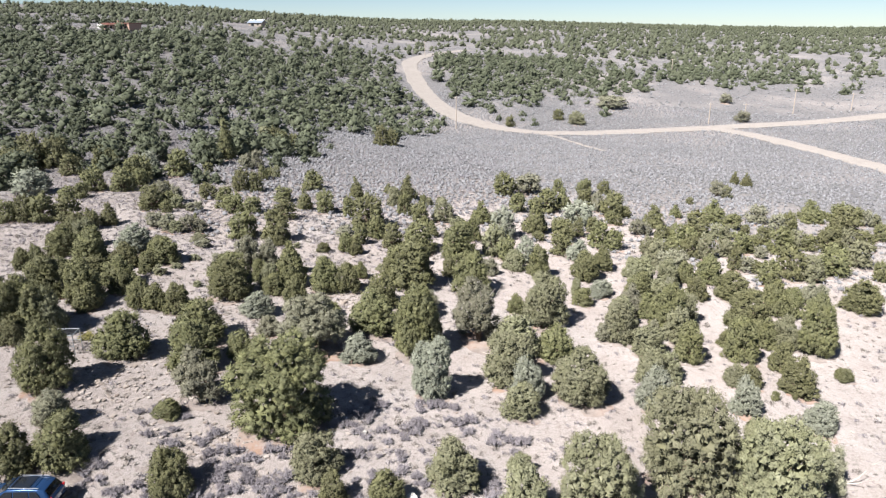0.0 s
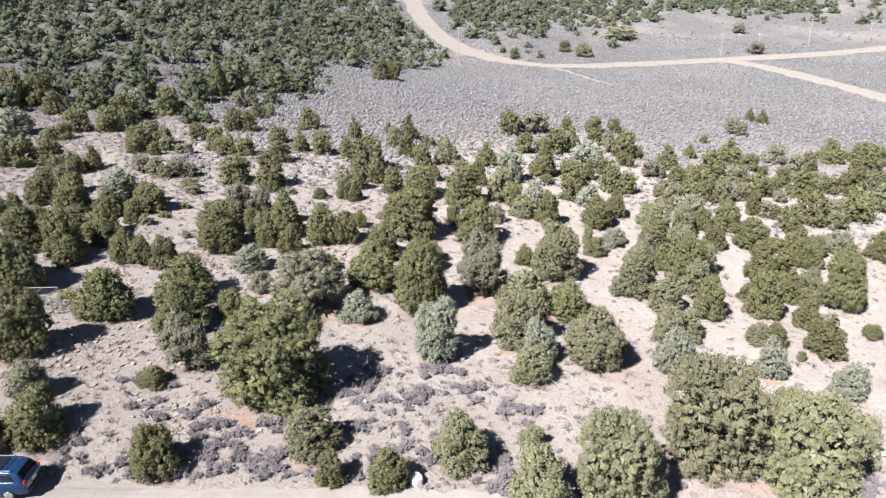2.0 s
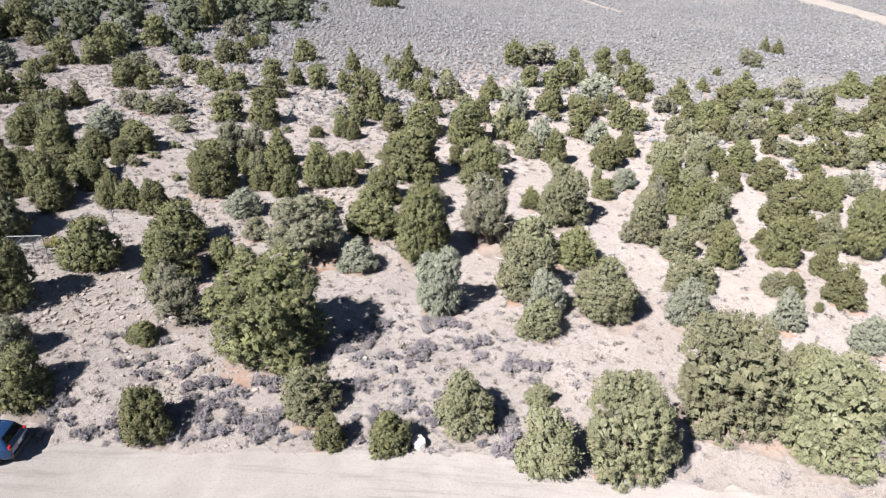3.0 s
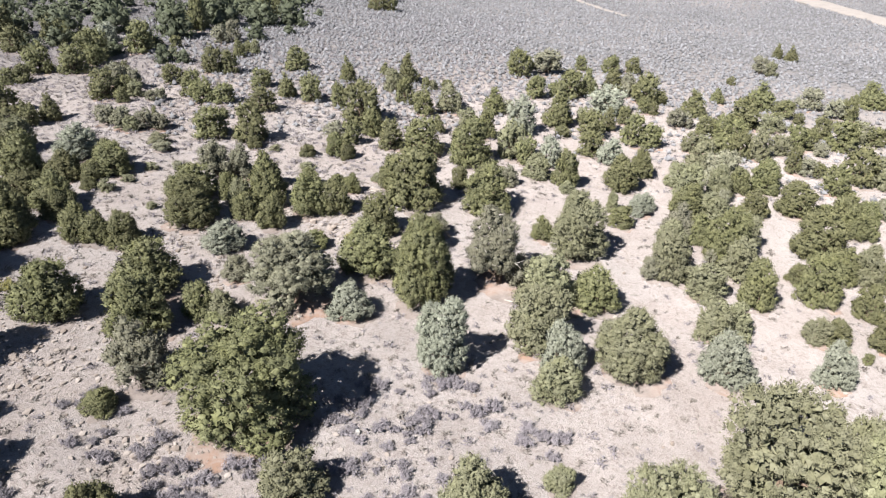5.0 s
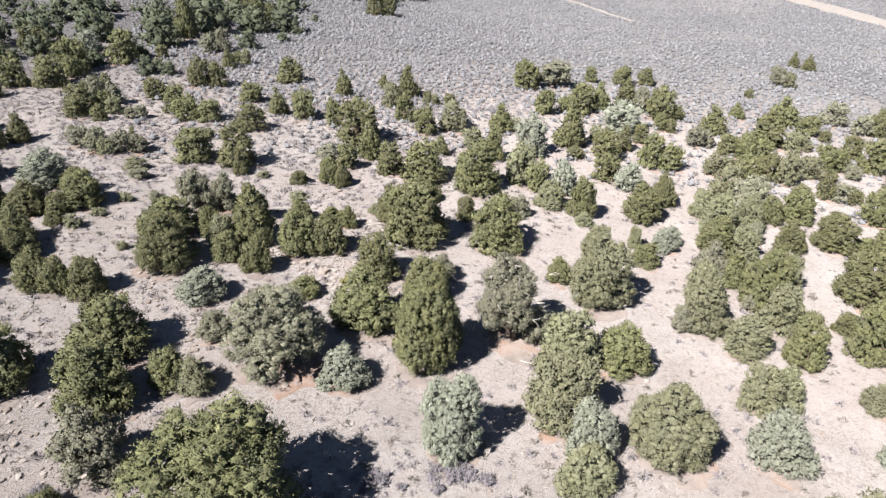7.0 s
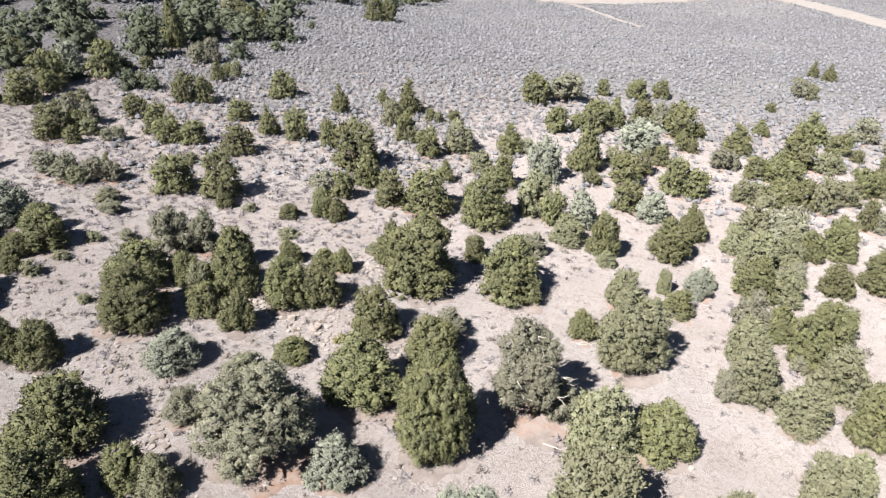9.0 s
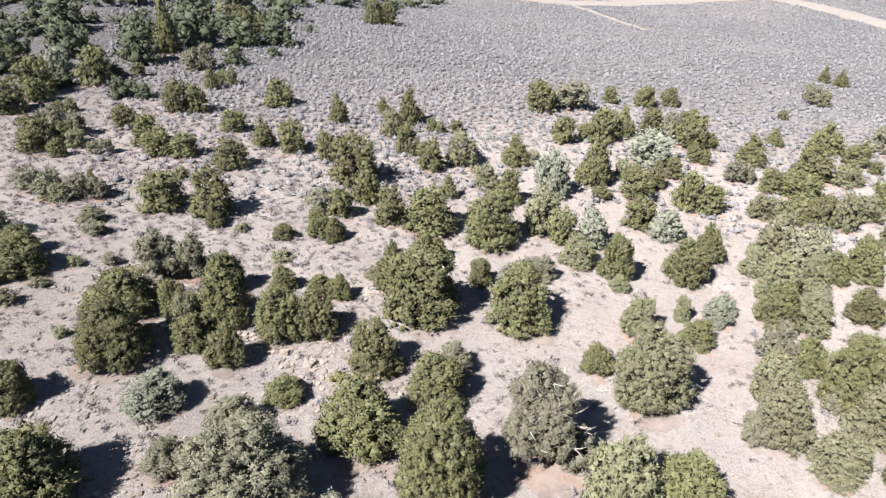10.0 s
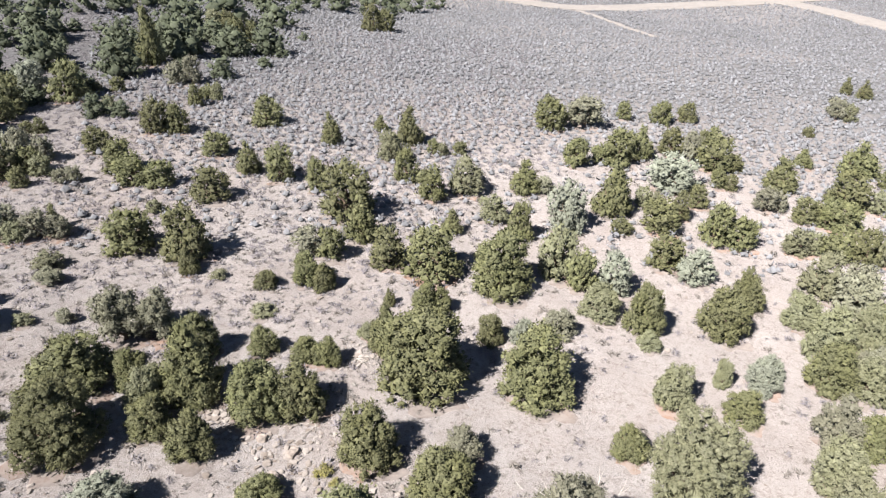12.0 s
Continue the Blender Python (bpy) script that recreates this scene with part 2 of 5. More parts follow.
# ---- the ground: one sheet to the horizon ----
MAIN_ROAD = [(330, 352), (250, 325), (176, 298), (105, 271), (70, 260), (38, 252), (22, 257), (8, 272), (-3, 289), (-12, 313), (-20, 348), (-26, 390), (-29, 422), (-25, 462), (-12, 500), (6, 530)]
SIDE_ROAD = [(95, 267), (104, 253), (111, 227), (113, 203), (113, 180), (112, 140)]
NEAR_ROAD = [(-75, 31.5), (-45, 30), (-22, 29), (-8, 29), (0, 29.5), (8, 29), (18, 28), (40, 26), (80, 20)]


def curve(points, step):
    """A smooth line through the points, at about that step."""
    p = np.array(points, float)
    p = np.vstack([2 * p[0] - p[1], p, 2 * p[-1] - p[-2]])
    out = []
    for a, b, c, d in zip(p, p[1:], p[2:], p[3:]):
        n = max(2, int(np.hypot(*(c - b)) / step))
        u = np.linspace(0, 1, n, endpoint=False)[:, None]
        out.append(0.5 * (2 * b + (c - a) * u + (2 * a - 5 * b + 4 * c - d) * u ** 2 + (3 * b - a - 3 * c + d) * u ** 3))
    return np.vstack(out + [p[-2:-1]])


def away(x, y, line):
    """Distance of places from a line of points."""
    x, y = np.atleast_1d(x).astype(float), np.atleast_1d(y).astype(float)
    best = np.full(x.shape, 1e9)
    for px, py in line:
        best = np.minimum(best, (x - px) ** 2 + (y - py) ** 2)
    return np.sqrt(best)


MAIN_LINE, SIDE_LINE, NEAR_LINE = curve(MAIN_ROAD, 4), curve(SIDE_ROAD, 4), curve(NEAR_ROAD, 1)
TRACK_LINE = curve([(31, 248), (33.5, 242), (36.5, 228), (40.5, 211), (43, 205)], 2)
WAVES = [(0.31, 0.23, 0.8, 0.10), (-0.19, 0.42, 2.1, 0.09), (0.67, -0.35, 4.0, 0.05), (0.55, 0.83, 1.3, 0.04), (1.30, 0.45, 5.2, 0.025), (-0.9, 1.4, 0.4, 0.025)]


def land(x, y):
    """Height of the ground with its small swells."""
    z = ground_z(x, y)
    x, y = np.asarray(x, float), np.asarray(y, float)
    swell = sum(a * np.sin(p * x + q * y + s + 0.7 * np.sin(0.3 * p * y - 0.2 * q * x)) for p, q, s, a in WAVES)
    calm = smooth(4.0, 8.0, np.abs(y - np.interp(x, NEAR_LINE[:, 0], NEAR_LINE[:, 1])))
    return z + swell * calm * (1 - 0.5 * smooth(120, 200, np.hypot(x, y)))


bearings = np.radians(np.concatenate([np.arange(-44, 44, 0.4), np.arange(44, 316, 4)]))
radii = np.concatenate([[0.0], np.geomspace(4, 28, 14), np.arange(28.8, 110, 0.8), np.geomspace(110, 4600, 170)])
gx, gy = np.outer(radii, np.sin(bearings)), np.outer(radii, np.cos(bearings))
gz = land(gx, gy)
rows, cols = gx.shape
a = (np.arange(rows - 1)[:, None] * cols + np.arange(cols)[None, :]).ravel()
b = (np.arange(rows - 1)[:, None] * cols + (np.arange(cols)[None, :] + 1) % cols).ravel()
heap = Heap()
heap.add(np.stack([gx.ravel(), gy.ravel(), gz.ravel()], 1), np.concatenate([np.stack([a, b, b + cols], 1), np.stack([a, b + cols, a + cols], 1)]))
ground = tagged(heap.mesh("ground", SOIL), "pale pinkish sandy desert ground with dry patches", "ground", kind="structure")
ground.data.polygons.foreach_set("use_smooth", [True] * len(ground.data.polygons))


def road(name, line, width, lift, label, material):
    """A graded dirt road with low berms, laid along a line on the ground."""
    d = np.gradient(line, axis=0)
    d /= np.linalg.norm(d, axis=1)[:, None]
    across = np.stack([d[:, 1], -d[:, 0]], 1)
    cuts = np.array([-0.56, -0.52, -0.48, -0.40, -0.28, -0.2, -0.1, 0.0, 0.1, 0.2, 0.28, 0.40, 0.48, 0.52, 0.56])
    high = np.array([-0.20, 0.0, 0.03, 0.02, 0.0, -0.02, 0.01, 0.02, 0.01, -0.02, 0.0, 0.02, 0.03, 0.0, -0.20])
    wob = 1 + 0.05 * np.sin(np.arange(len(line)) * 0.37) + 0.04 * np.sin(np.arange(len(line)) * 0.91 + 1)
    xy = line[:, None, :] + across[:, None, :] * (cuts[None, :, None] * width * wob[:, None, None])
    rough = np.random.default_rng(len(line)).normal(0, 0.03 * width, xy.shape[:2]) * (np.abs(cuts) > 0.45)[None, :]
    xy = xy + across[:, None, :] * rough[..., None]
    z = land(xy[..., 0], xy[..., 1]) + lift + high[None, :]
    n, m = z.shape
    k = (np.arange(n - 1)[:, None] * m + np.arange(m - 1)[None, :]).ravel()
    heap = Heap()
    heap.add(np.concatenate([xy, z[..., None]], 2).reshape(-1, 3), np.concatenate([np.stack([k, k + 1, k + m + 1], 1), np.stack([k, k + m + 1, k + m], 1)]))
    return tagged(heap.mesh(name, material), label, "dirt road", kind="structure")


road("road_near", NEAR_LINE, 8.4, 0.06, "pale graded dirt road with soft wheel ruts", DIRT)
road("road_main", MAIN_LINE, 8.0, 0.25, "pale graded dirt road curving up a wooded hill", PINK_DIRT)
road("track", TRACK_LINE, 1.7, 0.12, "faint pale wheel track through the sagebrush", PINK_DIRT)
road("road_side", SIDE_LINE, 7.5, 0.28, "pale straight dirt road joining the curved one", PINK_DIRT)


# ---- trees ----
def boughs(rng, shape):
    """The main masses of a crown of height 1 and width 1: centres and half sizes of ellipsoids."""
    made = []
    first = rng.uniform(0, 6.283)

    def ring(count, dist, low, high, small, large, tall=1.15):
        for k in range(count):
            turn = first + 6.283 * (k + rng.uniform(-0.3, 0.3)) / count + low * 5
            d, r = dist * rng.uniform(0.75, 1.15), rng.uniform(small, large)
            made.append((d * math.cos(turn), d * math.sin(turn), rng.uniform(low, high), r, r, r * tall))

    if shape == "cone":
        ring(5, 0.24, 0.12, 0.26, 0.17, 0.24, 0.9)
        ring(4, 0.15, 0.36, 0.52, 0.14, 0.20)
        made += [(rng.normal(0, 0.03), rng.normal(0, 0.03), 0.40, 0.24, 0.24, 0.32), (rng.normal(0, 0.04), rng.normal(0, 0.04), 0.70, 0.14, 0.14, 0.20), (rng.normal(0, 0.03), rng.normal(0, 0.03), 0.88, 0.075, 0.075, 0.13)]
    elif shape == "column":
        made += [(0, 0, 0.30, 0.36, 0.36, 0.30), (0.02, -0.02, 0.58, 0.34, 0.34, 0.28)]
        ring(5, 0.26, 0.15, 0.40, 0.17, 0.23)
        ring(4, 0.20, 0.55, 0.74, 0.16, 0.23)
        made.append((0.04, 0.02, 0.84, 0.19, 0.19, 0.16))
    elif shape == "airy":
        made.append((0, 0, 0.50, 0.20, 0.20, 0.30))
        ring(5, 0.30, 0.18, 0.50, 0.13, 0.22, 1.0)
        ring(5, 0.24, 0.48, 0.80, 0.12, 0.20, 1.0)
        made.append((rng.normal(0, 0.08), rng.normal(0, 0.08), 0.84, 0.14, 0.14, 0.15))
    elif shape == "dome":
        made.append((0, 0, 0.45, 0.36, 0.36, 0.44))
        ring(6, 0.30, 0.14, 0.34, 0.17, 0.23)
        ring(6, 0.27, 0.44, 0.68, 0.17, 0.23)
        ring(3, 0.14, 0.74, 0.82, 0.15, 0.19)
    else:
        made.append((0, 0, 0.42, 0.32, 0.32, 0.42))
        ring(5, 0.28, 0.14, 0.34, 0.17, 0.25)
        ring(5, 0.21, 0.42, 0.70, 0.14, 0.24)
        made.append((rng.normal(0, 0.07), rng.normal(0, 0.07), 0.80, 0.17, 0.17, 0.18))
    made = np.array(made)
    return made[:, :3], made[:, 3:]


def crown(heap, rng, shape, clumps, leaves, size, fill=True):
    """Foliage: boughs covered with tufts of scale-like sprigs, each tuft a rounded cushion, with gaps between."""
    mid, half = boughs(rng, shape)
    share = half[:, 0] * half[:, 2]
    tries = clumps * 30
    own = rng.choice(len(mid), tries, p=share / share.sum())
    way = unit(rng.normal(0, 1, (tries, 3)))
    p = mid[own] + way * half[own] * rng.uniform(0.80, 1.10, (tries, 1))
    deep = (((p[:, None] - mid[None]) / half[None]) ** 2).sum(2)
    deep[np.arange(tries), own] = 9
    ok = (deep.min(1) > 0.72) & (p[:, 2] > 0.03)
    p, way, own = p[ok], way[ok], own[ok]
    keep = []
    apart = (1.0 * size) ** 2
    for i in range(len(p)):
        if len(keep) >= clumps:
            break
        if not keep or ((p[keep] - p[i]) ** 2).sum(1).min() > apart:
            keep.append(i)
    p, way, own = p[keep], way[keep], own[keep]
    n = len(p)
    out = unit(unit(p - mid[own]) + 0.6 * unit(p - np.array([0, 0, 0.3])) + np.array([0, 0, 0.15]))
    r = size * rng.uniform(0.65, 1.4, n)
    if fill:
        # shaded twigs and leaves inside each bough
        j = np.repeat(np.arange(len(mid)), 30 if clumps < 150 else 70)
        d = unit(rng.normal(0, 1, (len(j), 3)))
        at = mid[j] + d * half[j] * rng.uniform(0.2, 0.45 if shape == "airy" else 0.66, (len(j), 1))
        at[:, 2] = np.maximum(at[:, 2], 0.02)
        v, t = sprays(rng, at, d, half[j, :1] * 0.42, half[j, :1] * 0.26, 1, 0.0, 0.6)
        v[:, 2] = np.maximum(v[:, 2], 0.004)
        heap.add(*turned(v, t, d, 0.8))
    k = len(OCTA[0])
    core = OCTA[0][None] * rng.uniform(0.5, 0.9, (n, k, 1)) * r[:, None, None] + (p - out * (0.25 * r)[:, None])[:, None]
    core[..., 2] = np.maximum(core[..., 2], 0.005)
    face = unit(OCTA[0][None] + 0.5 * out[:, None])
    heap.add(core.reshape(-1, 3), (OCTA[1][None] + (np.arange(n) * k)[:, None, None]).reshape(-1, 3), face.reshape(-1, 3))
    i = np.repeat(np.arange(n), leaves)
    d = unit(rng.normal(0, 1, (len(i), 3)) + 1.1 * out[i] + np.array([0, 0, 0.25]))
    reach = np.where(rng.random(len(i)) < 0.2, rng.uniform(1.0, 1.6, len(i)), rng.uniform(0.65, 1.05, len(i)))
    at = p[i] - out[i] * (0.25 * r[i])[:, None] + d * (r[i] * reach)[:, None]
    at[:, 2] = np.maximum(at[:, 2], 0.01)
    long = r[i] * min(0.56, 3.0 / math.sqrt(leaves))
    v, t = sprays(rng, at, d, long[:, None], long[:, None] * 0.42, 1, 0.4, 2.0)
    v[:, 2] = np.maximum(v[:, 2], 0.004)
    heap.add(*turned(v, t, unit(0.7 * d + 0.4 * out[i] + rng.normal(0, 0.25, d.shape)), 0.7))


def limb(heap, rng, start, way, length, thick, rings=4, bend=0.25):
    """A tapered, bent branch of five sides."""
    way, p = unit(np.array(way, float)), np.array(start, float)
    first = len(np.concatenate(heap.v)) if heap.v else 0
    ring = []
    for k in range(rings + 1):
        side = unit(np.cross(way, (0.3, 0.5, 0.8)))
        up = np.cross(way, side)
        r = thick * (1 - 0.85 * k / rings)
        ring.append([p + r * (math.cos(q) * side + math.sin(q) * up) for q in np.arange(5) * 2 * math.pi / 5])
        p = p + way * length / rings
        way = unit(way + rng.normal(0, bend, 3))
    v = np.array(ring).reshape(-1, 3)
    t = []
    for k in range(rings):
        for q in range(5):
            s, e = k * 5 + q, k * 5 + (q + 1) % 5
            t += [(s, e, e + 5), (s, e + 5, s + 5)]
    heap.add(v, np.array(t))
    return p


def tree_model(name, shape, material, seed, size, label, group, dead=0):
    """One tree of height 1 and width 1: trunk, crown and, on some, dead branches."""
    rng = np.random.default_rng(seed)
    root = new(name)
    root.empty_display_size = 0.1
    tagged(root, label, "tree", group)
    wood = Heap()
    for k in range(2 + seed % 2):
        top = limb(wood, rng, (rng.normal(0, 0.03), rng.normal(0, 0.03), -0.04), (rng.normal(0, 0.25), rng.normal(0, 0.25), 1), 0.55, 0.05, 4)
        for j in range(3):
            limb(wood, rng, (0, 0, 0.1 + 0.12 * j), (rng.normal(), rng.normal(), 0.7), 0.38, 0.022, 3)
    wood.mesh("trunk", BARK, root)
    leaves = Heap()
    crown(leaves, rng, shape, *size)
    v, f, n = leaves.arrays()
    low, high = np.percentile(v[:, :2], 1, axis=0), np.percentile(v[:, :2], 99, axis=0)
    v[:, :2] = (v[:, :2] - (low + high) / 2) * 0.94 / (high - low)
    v[:, 2] /= np.percentile(v[:, 2], 99)
    even = Heap()
    even.add(v, f, n)
    even.mesh("crown", material, root)
    for k in range(dead):
        bare = Heap()
        turn, h = rng.normal(0, 1.3), rng.uniform(0.2, 0.85)
        end = limb(bare, rng, (0.1 * math.cos(turn), 0.1 * math.sin(turn), h * 0.8), (math.cos(turn), math.sin(turn), rng.uniform(0.1, 1.2)), rng.uniform(0.30, 0.44), 0.008, 4, 0.4)
        for j in range(2):
            limb(bare, rng, end, (math.cos(turn) + rng.normal(0, 0.6), math.sin(turn) + rng.normal(0, 0.6), rng.uniform(-0.2, 0.8)), 0.16, 0.005, 2, 0.4)
        bare.mesh("dead_branch", DEAD, root, "bleached bare dead branch")
    return root


# kind: model name, shape, foliage, dead branches, how many models, words
KINDS = {
    "J": ("juniper_tree", "round", GREEN, 0, 4, "dense dark green juniper tree, rounded to the ground"),
    "C": ("pinyon_tree", "cone", GREEN, 0, 3, "pointed dark green young pinyon tree on sandy ground"),
    "K": ("juniper_tree", "column", GREEN, 0, 1, "tall column-shaped dense green juniper tree"),
    "L": ("juniper_tree", "round", LIGHT, 0, 3, "yellowish light green juniper tree with feathery sprays"),
    "G": ("juniper_tree", "airy", GREY, 3, 3, "open grey-green juniper tree showing some bare twigs"),
    "S": ("juniper_tree", "round", SILVER, 0, 2, "pale silvery blue-green juniper tree on sandy ground"),
    "D": ("juniper_tree", "airy", GREY, 16, 1, "half-dead grey-green juniper tree with bleached bare branches"),
    "R": ("juniper_tree", "dome", GREEN, 0, 1, "broad dense dark green juniper tree, rounded to the ground"),
    "P": ("juniper_tree", "dome", LIGHT, 0, 2, "broad pale olive juniper tree with feathery sprays"),
    "B": ("low_shrub", "round", LIGHT, 0, 1, "low rounded green shrub on bare sandy ground"),
}
MODELS = {}
LITTERED = []
used = {}
rng_trees = np.random.default_rng(7)


def tree(kind, x, y, h, w):
    """A tree or shrub at a place, with its height and width."""
    name, shape, material, dead, count, words = KINDS[kind]
    near = 0 if y > 82 or max(h, w) < 1.4 else 2 if max(h, w) > 4.4 and y < 66 else 1
    which = used.get((kind, near), 0) % count
    used[(kind, near)] = used.get((kind, near), 0) + 1
    key = (kind, near, which)
    z = float(land(x, y)) - 0.03
    m = Matrix.Translation((x, y, z)) @ pose(0, 0, 0, 0, 0, float(rng_trees.uniform(0, 360)) if kind != "D" else -30) @ Matrix.Diagonal((w, w, h, 1))
    if key not in MODELS:
        size = ((100, 22, 0.096), (220, 40, 0.069), (480, 72, 0.047))[near]
        if kind == "B":
            size = (30, 30, 0.16)
        group = "shrubs on the slope" if kind == "B" else "trees on the sandy slope"
        seed = 11 * which + 100 * near + ord(kind)
        MODELS[key] = tree_model(name, shape, material, seed, size, words, group, dead)
        MODELS[key].matrix_basis = m
        ob = MODELS[key]
    else:
        src = MODELS[key]
        ob = copy_thing(src, m @ Matrix.Diagonal((*(1 / s for s in src.scale), 1)))
    if h > 4.2 and kind in "JLGRP":
        tagged(ob, "tall " + words)
    elif max(h, w) < 1.6 and kind in "JLSGC":
        tagged(ob, "small " + words)
    LITTERED.append((x, y, w))
    return ob


tree("L", 4.0, 33.6, 3.92, 3.1)
tree("J", -7.2, 34.0, 1.90, 1.7)
tree("J", -4.1, 34.2, 2.35, 2.2)
tree("J", -16.7, 34.4, 3.14, 2.7)
tree("P", 8.2, 34.4, 5.60, 4.7)
tree("J", -26.6, 35.5, 3.14, 2.6)
tree("P", 19.4, 36.4, 6.3, 5.3)
tree("J", -24.1, 36.2, 3.25, 3.2)
tree("L", -0.2, 36.5, 3.14, 3.2)
tree("L", -8.7, 36.6, 2.58, 3.2)
tree("P", 14.8, 38.7, 6.7, 6.3)
tree("L", 4.0, 38.8, 1.34, 1.6)
tree("G", -26.4, 39.5, 2.58, 2.4)
tree("G", 24.4, 39.6, 3.25, 2.0)
tree("L", 20.4, 41.3, 3.92, 2.4)
tree("R", -11.9, 41.4, 6.5, 6.9)
tree("J", -19.8, 41.7, 1.23, 1.9)
tree("J", -29.4, 44.0, 4.70, 3.9)
tree("G", -18.5, 44.2, 3.92, 3.4)
tree("L", 4.6, 45.8, 2.46, 3.0)
tree("S", 27.7, 47.4, 2.58, 2.7)
tree("S", -2.1, 47.7, 4.82, 3.4)
tree("S", 5.2, 48.1, 3.25, 2.7)
tree("L", 9.5, 48.4, 4.48, 4.4)
tree("S", 15.4, 48.6, 3.47, 3.3)
tree("S", 22.5, 49.1, 3.02, 2.4)
tree("J", -26.2, 49.7, 3.81, 4.1)
tree("J", -17.32, 50.68, 2.24, 2.38)
tree("L", -15.81, 50.25, 1.90, 2.09)
tree("L", 4.1, 50.6, 4.26, 4.0)
tree("L", 5.3, 55.1, 3.9, 3.9)
tree("J", -20.4, 48.7, 3.92, 4.0)
tree("J", -35.9, 50.8, 2.46, 2.2)
tree("J", 26.0, 51.4, 0.90, 0.7)
tree("S", -8.1, 52.2, 2.24, 2.9)
tree("J", -37.46, 51.98, 5.07, 4.16)
tree("J", -34.81, 52.74, 4.30, 3.65)
tree("G", -12.0, 53.1, 4.70, 5.4)
tree("J", 28.7, 53.2, 3.25, 3.2)
tree("L", 23.40, 53.45, 1.80, 1.98)
tree("J", 24.66, 53.09, 2.12, 1.74)
tree("L", 16.30, 53.10, 3.07, 2.64)
tree("L", 17.98, 53.58, 2.60, 2.32)
tree("J", -36.60, 53.77, 4.60, 3.63)
tree("L", -34.29, 53.12, 3.90, 3.19)
tree("K", -3.47, 54.4, 6.1, 4.1)
tree("J", 8.4, 55.8, 3.14, 3.3)
tree("J", 34.5, 56.9, 1.12, 1.8)
tree("J", 29.2, 57.6, 2.80, 2.3)
tree("J", 20.8, 57.8, 3.81, 2.6)
tree("J", -7.7, 58.0, 3.9, 4.4)
tree("J", -33.7, 58.4, 2.58, 2.7)
tree("D", 1.8, 57.6, 5.7, 4.6)
tree("L", 17.3, 58.8, 2.69, 3.0)
tree("J", -25.9, 59.1, 2.80, 2.5)
tree("J", 26.1, 59.1, 4.26, 3.2)
tree("J", -29.56, 59.59, 2.83, 2.51)
tree("J", -27.96, 59.13, 2.40, 2.20)
tree("S", -18.7, 59.7, 2.02, 3.2)
tree("J", -34.8, 60.1, 4.03, 3.7)
tree("G", 13.7, 60.6, 1.79, 1.5)
tree("J", -38.9, 60.7, 4.14, 3.3)
tree("L", 15.3, 60.9, 4.03, 3.1)
tree("J", -12.1, 61.2, 1.46, 2.2)
tree("G", -37.62, 61.27, 2.01, 1.72)
tree("G", -36.53, 61.58, 1.70, 1.51)
tree("G", 14.1, 61.4, 1.90, 1.5)
tree("J", 34.3, 61.8, 6.05, 3.6)
tree("J", -3.8, 61.8, 3.02, 3.4)
tree("L", 21.0, 62.0, 3.47, 3.4)
tree("J", 26.0, 62.4, 1.68, 1.9)
tree("L", 8.4, 63.3, 5.0, 4.5)
tree("J", -32.7, 63.2, 2.46, 3.0)
tree("J", 30.12, 63.62, 2.90, 2.90)
tree("L", 31.97, 63.09, 3.42, 2.55)
tree("G", 19.3, 63.6, 1.23, 1.1)
tree("J", -16.1, 63.6, 2.58, 2.3)
tree("J", -22.4, 63.3, 3.9, 4.5)
tree("J", -7.4, 64.2, 3.25, 3.1)
tree("L", 16.4, 64.4, 3.02, 3.1)
tree("J", 20.9, 64.5, 4.82, 3.7)
tree("J", -41.9, 64.6, 2.35, 1.9)
tree("B", -26.1, 64.8, 0.67, 1.0)
tree("J", -39.4, 64.8, 2.69, 3.3)
tree("G", -2.8, 64.8, 1.90, 2.0)
tree("J", -34.1, 64.8, 2.91, 3.3)
tree("J", -18.5, 64.9, 2.13, 2.2)
tree("J", -36.6, 65.2, 2.91, 3.3)
tree("J", 5.9, 66.1, 2.02, 2.0)
tree("L", -19.3, 66.4, 2.69, 2.0)
tree("J", -13.48, 66.66, 3.42, 3.23)
tree("J", -11.42, 67.24, 2.90, 2.84)
tree("J", 29.7, 67.1, 4.14, 4.6)
tree("L", 23.3, 67.5, 3.14, 2.9)
tree("C", -17.2, 67.7, 4.59, 3.1)
tree("G", 17.90, 68.00, 3.19, 2.64)
tree("J", 19.58, 67.52, 2.70, 2.32)
tree("J", -45.32, 67.64, 2.20, 2.05)
tree("J", -44.02, 68.02, 2.60, 1.80)
tree("B", -31.1, 68.0, 1.12, 1.5)
tree("J", -20.68, 68.24, 2.36, 1.91)
tree("L", -19.46, 67.90, 2.00, 1.68)
tree("J", -32.7, 68.3, 1.12, 1.5)
tree("J", -23.6, 68.2, 3.0, 4.2)
tree("J", 13.2, 69.5, 1.90, 2.3)
tree("J", -39.1, 69.8, 4.26, 3.8)
tree("J", -35.7, 70.1, 2.58, 3.0)
tree("J", -33.3, 70.4, 1.79, 2.2)
tree("J", 1.5, 70.1, 4.5, 4.2)
tree("L", 9.4, 70.4, 2.58, 2.6)
tree("J", -5.1, 70.4, 5.15, 5.2)
tree("B", -30.3, 70.4, 0.67, 1.3)
tree("J", -18.2, 71.3, 3.02, 2.7)
tree("J", 34.72, 71.31, 2.95, 2.57)
tree("J", 36.36, 71.77, 2.50, 2.26)
tree("J", -32.1, 71.6, 2.80, 3.3)
tree("J", -11.98, 71.74, 1.50, 1.91)
tree("J", -10.76, 71.40, 1.77, 1.68)
